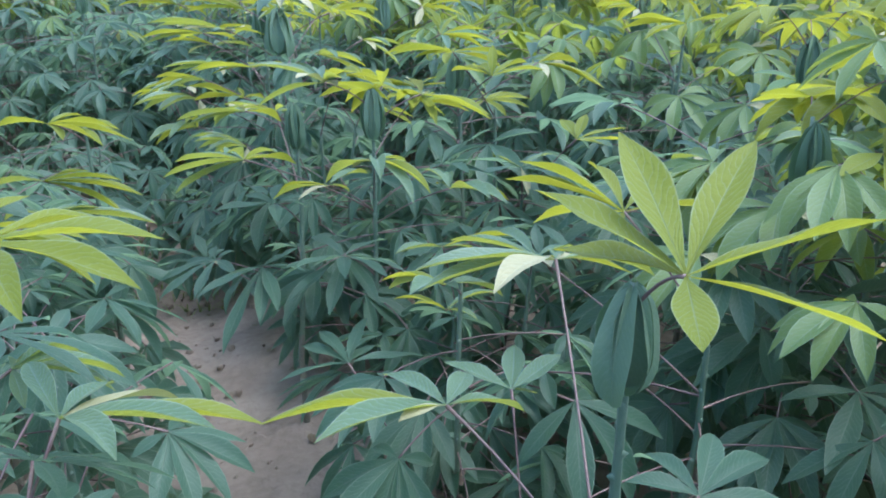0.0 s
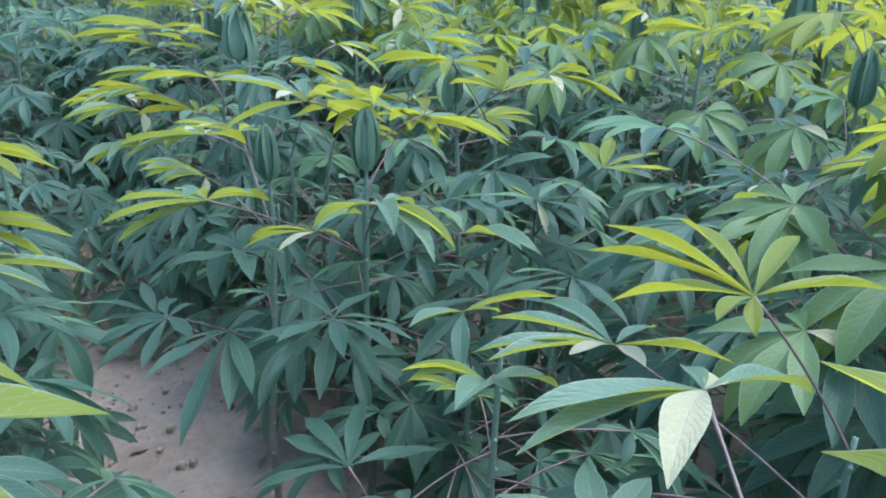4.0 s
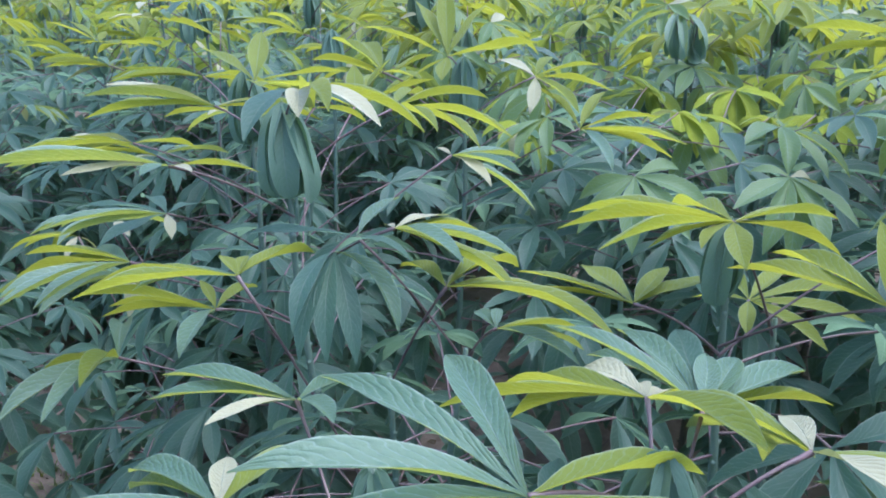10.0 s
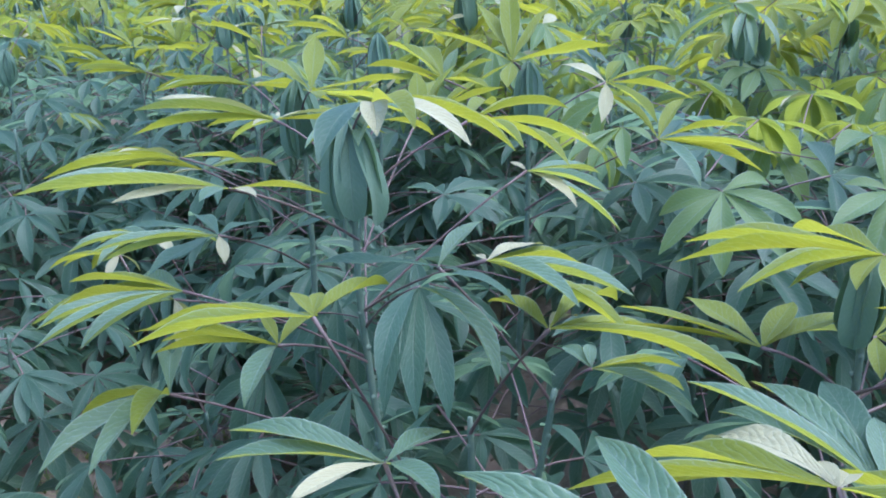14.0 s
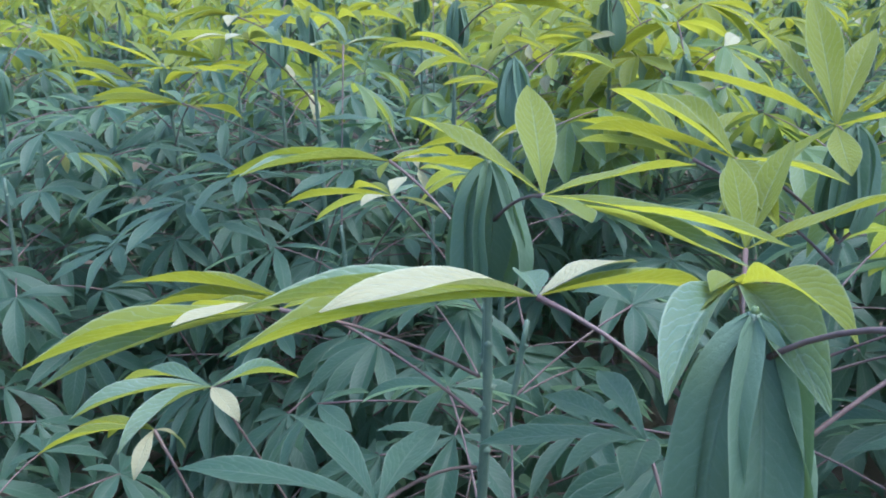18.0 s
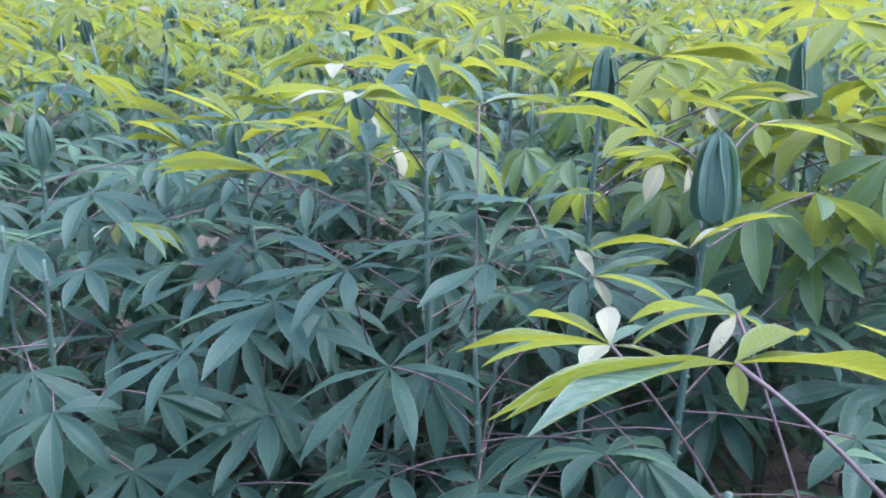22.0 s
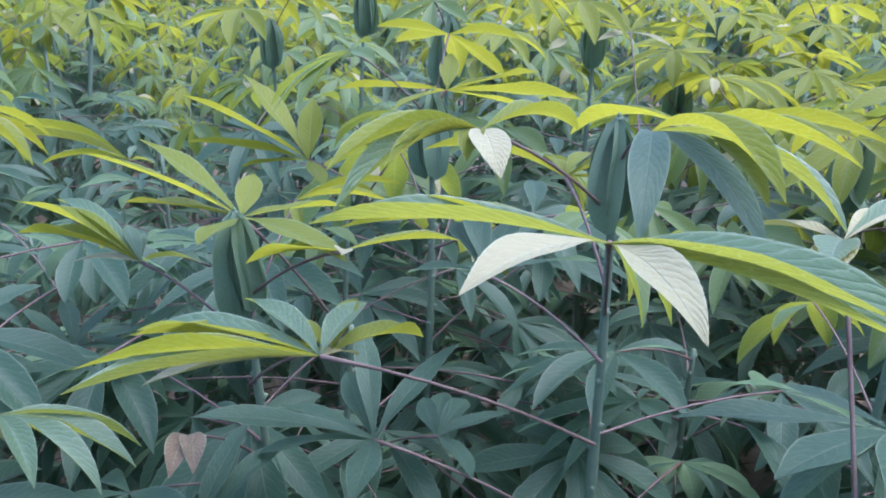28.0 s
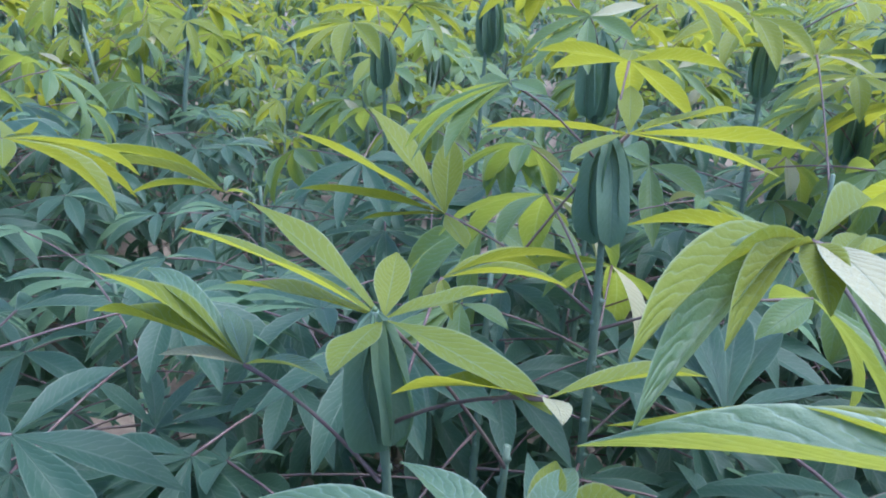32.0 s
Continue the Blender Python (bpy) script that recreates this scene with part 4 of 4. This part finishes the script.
keyed_plant((1.19, 1.98), [(1.186, 1.981, 0.803, 0)])
keyed_leaf(0, 0.848, 3.313, 1.194, -59, -22, 15, -4, 0.18, "young", "arch", 7)
keyed_plant((0.99, 3.22), [(0.993, 3.225, 0.994, 0)])
keyed_leaf(0, -1.448, 4.367, 0.779, -131, 10, 0, 2, 0.181, "old", "flat", 7)
keyed_leaf(1, -1.269, 4.359, 0.884, -128, 6, 0, 2, 0.229, "old", "flat", 7)
keyed_leaf(2, -1.132, 4.333, 0.957, "flat", ((-113, 1, 0.20, "old"), (-154, 1, 0.19, "old"), (164, 10, 0.11, "old"), (44, 5, 0.19, "old"), (-52, -16, 0.19, "old"), (61, -22, 0.19, "old"), (-109, -8, 0.19, "old"),))
keyed_leaf(2, -1.292, 4.344, 0.660, "flat", ((-119, -4, 0.21, "old"), (-131, 11, 0.23, "old"), (-162, 7, 0.19, "old"), (164, -8, 0.19, "old"), (128, -22, 0.13, "old"), (-80, -19, 0.19, "old"), (-52, -35, 0.09, "old"),))
keyed_leaf(3, -0.885, 4.366, 0.960, "flat", ((-145, -3, 0.19, "old"), (-178, 0, 0.13, "old"), (34, -43, 0.19, "mid"), (-26, -35, 0.19, "old"), (75, -25, 0.19, "old"), (85, -2, 0.19, "old"), (-54, -2, 0.19, "old"),))
keyed_plant((-1.14, 4.47), [(-1.321, 4.479, 0.399, 0), (-1.134, 4.463, 0.504, 0), (-1.076, 4.483, 0.582, 0), (-1.019, 4.457, 0.587, 0)])
keyed_leaf(0, -0.903, 4.488, 1.224, "flat", ((-11, 4, 0.14, "pale"), (-148, -13, 0.12, "pale"), (55, -9, 0.20, "mid"), (51, -12, 0.12, "pale"), (-140, -15, 0.10, "mid"),))
keyed_leaf(0, -1.052, 4.263, 0.806, "flat", ((-110, -1, 0.19, "old"), (-132, 24, 0.22, "old"), (-157, 38, 0.20, "old"), (158, 6, 0.19, "old"), (-56, -17, 0.19, "old"), (48, -23, 0.19, "old"), (117, -15, 0.19, "old"),))
keyed_plant((-0.91, 4.31), [(-0.906, 4.306, 0.842, 0)])
keyed_leaf(0, 0.373, 1.377, 1.045, "flat", ((-70, -31, 0.20, "young"), (-75, -22, 0.21, "young"), (-41, 9, 0.20, "young"), (-7, -19, 0.20, "young"), (51, -25, 0.16, "young"), (85, -10, 0.20, "young"), (-129, -12, 0.10, "young"), (-153, 1, 0.08, "young"),))
keyed_leaf(0, 0.250, 1.498, 0.911, "flat", ((-89, -9, 0.20, "mid"), (-98, -9, 0.19, "mid"), (-54, -7, 0.19, "mid"), (-20, -9, 0.19, "mid"), (-134, -25, 0.11, "pale"), (54, -13, 0.10, "mid"), (167, -23, 0.10, "pale"), (86, -1, 0.19, "young"),))
keyed_plant((0.54, 1.36), [(0.540, 1.357, 0.849, 0)])
keyed_leaf(0, -0.762, 3.863, 1.041, "flat", ((-89, -8, 0.18, "young"), (-56, 9, 0.18, "mid"), (-146, -20, 0.09, "pale"), (56, 14, 0.11, "pale"), (41, -16, 0.07, "mid"), (3, -12, 0.11, "pale"), (-23, 0, 0.18, "young"),))
keyed_plant((-0.60, 3.86), [(-0.604, 3.862, 0.848, 0)])
keyed_leaf(0, -0.418, 6.009, 1.144, -56, -2, 14, -3, 0.195, "young", "arch", 7)
keyed_plant((-0.28, 5.91), [(-0.278, 5.913, 0.944, 0)])
keyed_leaf(0, -0.506, 2.639, 1.065, "flat", ((-109, -12, 0.19, "young"), (-83, -6, 0.19, "young"), (-78, -3, 0.15, "mid"), (22, -1, 0.19, "young"), (-30, -20, 0.06, "young"), (5, -16, 0.06, "young"),))
keyed_leaf(1, -0.246, 2.643, 1.041, "arch", ((-27, -11, 0.13, "young"), (114, -13, 0.23, "young"), (61, 2, 0.21, "young"), (27, -8, 0.08, "pale"), (34, -9, 0.21, "young"),))
keyed_plant((-0.34, 2.75), [(-0.361, 2.717, 0.695, 0), (-0.327, 2.786, 0.838, 0)])
keyed_leaf(0, 0.307, 1.956, 0.809, "flat", ((98, -39, 0.20, "old"), (143, 4, 0.16, "old"), (-177, 15, 0.10, "old"), (-93, 6, 0.16, "old"), (-44, -1, 0.14, "old"),))
keyed_leaf(0, 0.151, 2.019, 0.729, "flat", ((62, -61, 0.11, "old"), (87, -11, 0.17, "old"), (-115, -14, 0.14, "old"), (-98, 0, 0.19, "old"),))
keyed_plant((0.33, 2.12), [(0.328, 2.125, 0.609, 0)])
keyed_leaf(0, 0.076, 1.508, 0.847, "arch", ((-44, 2, 0.15, "mid"), (-55, -7, 0.15, "young"), (59, 1, 0.15, "mid"), (156, -33, 0.06, "mid"), (-158, -36, 0.15, "mid"),))
keyed_plant((0.13, 1.65), [(0.116, 1.638, 0.827, 0)])
keyed_leaf(0, 0.797, 2.225, 0.919, "flat", ((-80, 14, 0.21, "old"), (-87, 26, 0.20, "old"), (-12, -4, 0.20, "old"), (-144, -3, 0.08, "pale"), (55, -12, 0.20, "old"), (-76, 2, 0.22, "old"),))
keyed_plant((0.85, 2.37), [(0.837, 2.355, 0.899, 0)])
keyed_leaf(0, -1.896, 5.820, 0.950, "arch", ((-116, -42, 0.30, "young"), (-117, -36, 0.30, "mid"), (-93, -18, 0.21, "young"), (7, -43, 0.06, "mid"), (111, -20, 0.08, "mid"),))
keyed_plant((-1.85, 5.96), [(-1.856, 5.950, 0.930, 0)])
keyed_leaf(0, 0.911, 2.892, 1.187, "flat", ((-69, -3, 0.22, "young"), (-118, 2, 0.20, "young"), (25, -40, 0.12, "young"), (79, -16, 0.20, "young"), (-151, 18, 0.10, "young"), (-64, -12, 0.20, "young"),))
keyed_plant((0.96, 3.03), [(0.951, 3.022, 1.167, 0)])
keyed_leaf(0, 0.893, 3.483, 1.227, "flat", ((-74, -8, 0.27, "young"), (-104, 4, 0.20, "young"), (100, -15, 0.20, "young"), (117, -10, 0.24, "young"), (35, -55, 0.06, "pale"), (-74, -21, 0.29, "young"),))
keyed_plant((0.94, 3.62), [(0.933, 3.613, 1.207, 0.15)])
keyed_leaf(0, 0.568, 4.244, 1.266, "hang", ((-79, 2, 0.26, "mid"), (-140, 10, 0.18, "mid"), (-164, 18, 0.18, "mid"), (154, 11, 0.18, "mid"),))
keyed_plant((0.62, 4.38), [(0.608, 4.374, 1.246, 0.15)])
keyed_leaf(0, -0.999, 2.277, 0.967, "flat", ((72, 4, 0.22, "young"), (117, -3, 0.22, "young"), (102, -11, 0.22, "young"), (16, -8, 0.15, "young"), (-58, 0, 0.22, "young"), (133, 2, 0.11, "young"),))
keyed_leaf(0, -1.011, 2.220, 0.821, "flat", ((74, 3, 0.26, "young"), (78, 15, 0.23, "young"), (96, -14, 0.22, "young"), (47, -14, 0.13, "young"), (-60, 4, 0.22, "mid"),))
keyed_leaf(0, -0.986, 2.144, 0.753, "flat", ((74, 1, 0.29, "mid"), (97, -2, 0.24, "mid"), (118, -4, 0.24, "old"), (64, -13, 0.14, "mid"), (-57, 4, 0.24, "mid"),))
keyed_plant((-0.95, 2.42), [(-0.959, 2.407, 0.947, 0)])
# ---- the rest of the field ----
rng = random.Random(21)


def random_tips(base, rng, tall):
    out = []
    turn = rng.uniform(0, 6.28)
    for k in range(rng.choice((2, 2, 3, 3))):
        turn += 2.2 + rng.uniform(-0.5, 0.5)
        r = rng.uniform(0.10, 0.26)
        out.append(base + Vector((r * math.cos(turn), r * math.sin(turn), tall * rng.uniform(0.86, 1.06))))
    return out


def far_variant(seed):
    rng = random.Random(seed)
    tips = random_tips(Vector((0, 0, 0)), rng, 1.28)
    stems = [stem_points((0, 0, -0.03), tip, rng, 2) for tip in tips]
    v, f = [], []
    for pts in stems:
        a, b = tube(pts, [0.012, 0.010, 0.007], 5)
        f += [tuple(len(v) + k for k in face) for face in b]
        v += a
    stem = mesh_object("stem", v, f, (BARK_GREEN,), data_only=True)
    mats = [LEAF_YOUNG, LEAF_GREEN, LEAF_OLD, LEAF_FURLED, STALK_GREEN, STALK_RED, LEAF_SHEEN]
    pieces = []
    for sort, m in leafy(stems, rng, 15):
        vv, ff, uv, mi, (mat, smat, pale) = rng.choice(FAR_SET[sort])
        split = {0: [], 1: [], 2: []}
        for face, q in zip(ff, mi):
            split[q].append(face)
        pieces.append((moved(m, vv), split[0], uv, mats.index(mat)))
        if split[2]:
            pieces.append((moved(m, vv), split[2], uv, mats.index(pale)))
        stalk = split[1]
        if stalk:
            top = max(k for face in stalk for k in face) + 1
            pieces.append((moved(m, vv[:top]), stalk, uv[:top], mats.index(smat)))
    v, f, uv, mi = joined(pieces)
    crown = mesh_object("crown", v, f, mats, uvs=uv, face_mats=mi, data_only=True)
    return stem, crown


def far_plant(base, turn, scale, shapes):
    plant = tagged(new("cassava_plant"), "cassava plant with a yellow-green leafy top among its row", "plant", "cassava plants in the field")
    plant.matrix_basis = Matrix.Translation(base) @ pose(0, 0, 0, 0, 0, turn) @ Matrix.Scale(scale, 4)
    for name, data in zip(("stem", "crown"), shapes):
        ob = new(name, data)
        ob.parent = plant


SHAPES = [far_variant(100 + k) for k in range(8)]
for row in range(-14, 15):
    for k in range(-3, 22):
        u, v = k * IN_ROW + rng.uniform(-0.2, 0.2) + (row % 2) * 0.4, row * ROW_GAP + rng.uniform(-0.22, 0.22) * (0 if k < 6 and row in (-1, 0) else 1 if k < 6 else 2)
        q = in_rows(u, v)
        q.z = soil_height(q.x, q.y) - 0.01
        tall, turn = rng.uniform(0.9, 1.07), rng.uniform(0, 360)
        if abs(q.x + 0.28 * (q.y - 0.77)) > 1.6 + 0.62 * max(0.0, q.y - 0.2) or q.y < -1.6:
            continue
        if from_glide(q) < 0.2 and q.y < 3.5 or any((q.xy - Vector(p).xy).length < 0.30 for p in KEYED):
            continue
        if abs(v) < 2.2 and -1.4 < u < 6.6:
            low = 2.0  # hollows with stunted plants
            for x0, x1, y0, y1, most in ((-2.2, -1.15, 2.5, 4.05, 0.5), (-2.4, -1.3, 4.05, 5.6, 0.9), (-1.9, -0.95, 1.9, 3.2, 0.75), (0.2, 0.9, 1.7, 2.8, 1.0), (0.0, 1.3, 2.8, 4.3, 1.02)):
                if x0 < q.x < x1 and y0 < q.y < y1:
                    low = min(low, most)
            tips = [Vector((p.x, p.y, min(p.z, low, 0.95 if from_glide(p) < 0.5 else 1.12 if from_glide(p) < 0.75 else 2.0))) for p in random_tips(q, rng, 1.28 * tall)]
            short = max(p.z for p in tips) < 1.13
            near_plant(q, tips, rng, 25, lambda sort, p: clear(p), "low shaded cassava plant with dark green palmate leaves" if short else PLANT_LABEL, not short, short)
        else:
            far_plant(q, turn, tall, rng.choice(SHAPES))


# Shorter plants that close the lanes farther on.
for row in range(-4, 4):
    for k in range(11):
        u, v = 3.1 + k * 0.68 + rng.uniform(-0.2, 0.2), (row + 0.5) * ROW_GAP + rng.uniform(-0.2, 0.2)
        q = in_rows(u, v)
        q.z = soil_height(q.x, q.y) - 0.01
        if k > 5:
            if row not in (-3, -2, -1):
                continue
            far_plant(q, rng.uniform(0, 360), rng.uniform(0.72, 0.84), rng.choice(SHAPES))
            continue
        tips = random_tips(q, rng, rng.uniform(0.85, 1.05))[:2]
        if any((q.xy - Vector(p).xy).length < 0.22 for p in KEYED) or from_glide(q) < 0.25 or (q.y < 4.1 and q.x < -1.45):
            continue
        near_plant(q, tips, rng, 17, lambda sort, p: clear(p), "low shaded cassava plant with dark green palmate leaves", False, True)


def far_field():
    """The rows beyond, down to the distance: tufts of simple leaves, too many to count."""
    rng, verts, faces, mats, uvs = random.Random(77), [], [], [], []
    for k in range(9000):
        u = 15.5 + 60 * rng.random() ** 1.6
        v = rng.uniform(-1, 1) * (14 + 0.75 * u)
        q = in_rows(u, v)
        if k >= 5200:  # on both sides and behind
            q = Vector((rng.uniform(-16, 14), rng.uniform(-8, 16), 0))
            if abs(q.x + 0.28 * (q.y - 0.77)) < 1.75 + 0.62 * max(0.0, q.y - 0.2) and q.y > -1.7:
                continue
        for _ in range(9):
            hub = q + Vector((rng.uniform(-0.35, 0.35), rng.uniform(-0.35, 0.35), rng.uniform(0.75, 1.36)))
            turn = rng.uniform(0, 6.28)
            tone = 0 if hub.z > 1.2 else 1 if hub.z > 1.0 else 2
            for n in range(5):
                a = turn + (n - 2) * 0.75
                d, s = Vector((math.cos(a), math.sin(a), 0)), Vector((-math.sin(a), math.cos(a), 0))
                base = len(verts)
                drop = rng.uniform(0.0, 0.07)
                verts += [tuple(hub), tuple(hub + d * 0.11 + s * 0.03 - Vector((0, 0, drop * 0.3))), tuple(hub + d * 0.21 - Vector((0, 0, drop))), tuple(hub + d * 0.11 - s * 0.03 - Vector((0, 0, drop * 0.3)))]
                uvs += [(0.5, 0), (1, 0.5), (0.5, 1), (0, 0.5)]
                faces.append((base, base + 1, base + 2, base + 3))
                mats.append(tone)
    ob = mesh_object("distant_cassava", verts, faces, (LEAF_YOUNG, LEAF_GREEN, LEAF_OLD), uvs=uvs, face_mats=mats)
    tagged(ob, "far rows of cassava leaves blending into one green canopy", "crop", kind="stuff")


far_field()


# ---- loose things on the soil ----
def soil_crumbs():
    """Clods and crumbs on the bare lanes."""
    rng, verts, faces = random.Random(31), [], []
    for k in range(2600):
        u, v = rng.uniform(-1.2, 7.5), rng.choice((-1.5, -0.5, -0.5, -0.5, 0.5, 1.5)) * ROW_GAP + rng.gauss(0, 0.17)
        q = in_rows(u, v)
        r = 0.004 + 0.016 * rng.random() ** 3
        z = soil_height(q.x, q.y) + r * 0.35
        base = len(verts)
        for n in range(2):
            for j in range(5):
                a = j * 1.2566 + n * 0.6
                s = r * rng.uniform(0.65, 1.25)
                verts.append((q.x + s * math.cos(a), q.y + s * math.sin(a), z + (n - 0.45) * r * 0.9))
        verts.append((q.x, q.y, z + r * rng.uniform(0.7, 1.0)))
        for j in range(5):
            i = (j + 1) % 5
            faces.append((base + j, base + i, base + 5 + i, base + 5 + j))
            faces.append((base + 5 + j, base + 5 + i, base + 10))
    ob = mesh_object("soil_crumbs", verts, faces, (CLOD,))
    tagged(ob, "brown clods and crumbs lying on the tilled lanes", "soil", kind="stuff")


def dry_litter():
    """Straw, stalk ends and bits of withered leaf between the rows."""
    rng, verts, faces, mats, uvs = random.Random(32), [], [], [], []
    for k in range(1500):
        u, v = rng.uniform(-1.2, 7.0), rng.uniform(-1.9, 1.9)
        q = in_rows(u, v)
        a, long, wide = rng.uniform(0, 6.28), rng.uniform(0.015, 0.10), rng.uniform(0.0012, 0.004)
        if k % 6 == 0:
            long, wide = rng.uniform(0.03, 0.07), rng.uniform(0.008, 0.016)
        d, s = Vector((math.cos(a), math.sin(a), rng.uniform(-0.03, 0.03))), Vector((-math.sin(a), math.cos(a), rng.uniform(-0.1, 0.1)))
        m = q + Vector((0, 0, soil_height(q.x, q.y) + 0.003))
        base = len(verts)
        for t, w, h in ((-1, 0.35, 0.0), (-0.3, 1, 0.003), (0.4, 0.9, 0.004), (1, 0.2, 0.001)):
            for side in (-1, 1):
                verts.append(tuple(m + d * t * long * 0.5 + s * side * w * wide + Vector((0, 0, h))))
                uvs.append((0.5 + side * 0.5, 0.5 + 0.5 * t))
        for n in range(3):
            j = base + 2 * n
            faces.append((j, j + 1, j + 3, j + 2))
            mats.append(1 if k % 6 == 0 else 0)
    ob = mesh_object("dry_litter", verts, faces, (LITTER, LEAF_DRY), uvs=uvs, face_mats=mats)
    tagged(ob, "dry straw and withered leaf scraps scattered on the soil", "litter", kind="stuff")


def lane_weeds():
    """Low grass and seedlings along the edge of the lane."""
    rng, verts, faces, uvs = random.Random(33), [], [], []
    for k in range(420):
        u = rng.choice((rng.uniform(2.6, 6.5), rng.uniform(2.6, 3.6)))
        q = in_rows(u, -0.5 * ROW_GAP + rng.choice((-0.2, 0.16)) + rng.gauss(0, 0.09))
        z = soil_height(q.x, q.y) - 0.004
        for n in range(rng.randint(3, 6)):
            a, tall, lean, wide = rng.uniform(0, 6.28), rng.uniform(0.02, 0.06), rng.uniform(0.01, 0.06), rng.uniform(0.0015, 0.004)
            d, s = Vector((math.cos(a), math.sin(a), 0)), Vector((-math.sin(a), math.cos(a), 0))
            base = len(verts)
            for t in (0, 0.5, 1):
                m = Vector((q.x, q.y, z)) + d * lean * t * t + Vector((0, 0, tall * t * (1.15 - 0.3 * t)))
                for side in (-1, 1):
                    verts.append(tuple(m + s * side * wide * (1.1 - t)))
                    uvs.append((0.5 + 0.4 * side, t))
            faces += [(base, base + 1, base + 3, base + 2), (base + 2, base + 3, base + 5, base + 4)]
    ob = mesh_object("lane_weeds", verts, faces, (LEAF_MID,), uvs=uvs)
    tagged(ob, "short green weeds along the edge of the bare lane", "weeds", kind="stuff")


soil_crumbs()
dry_litter()
lane_weeds()
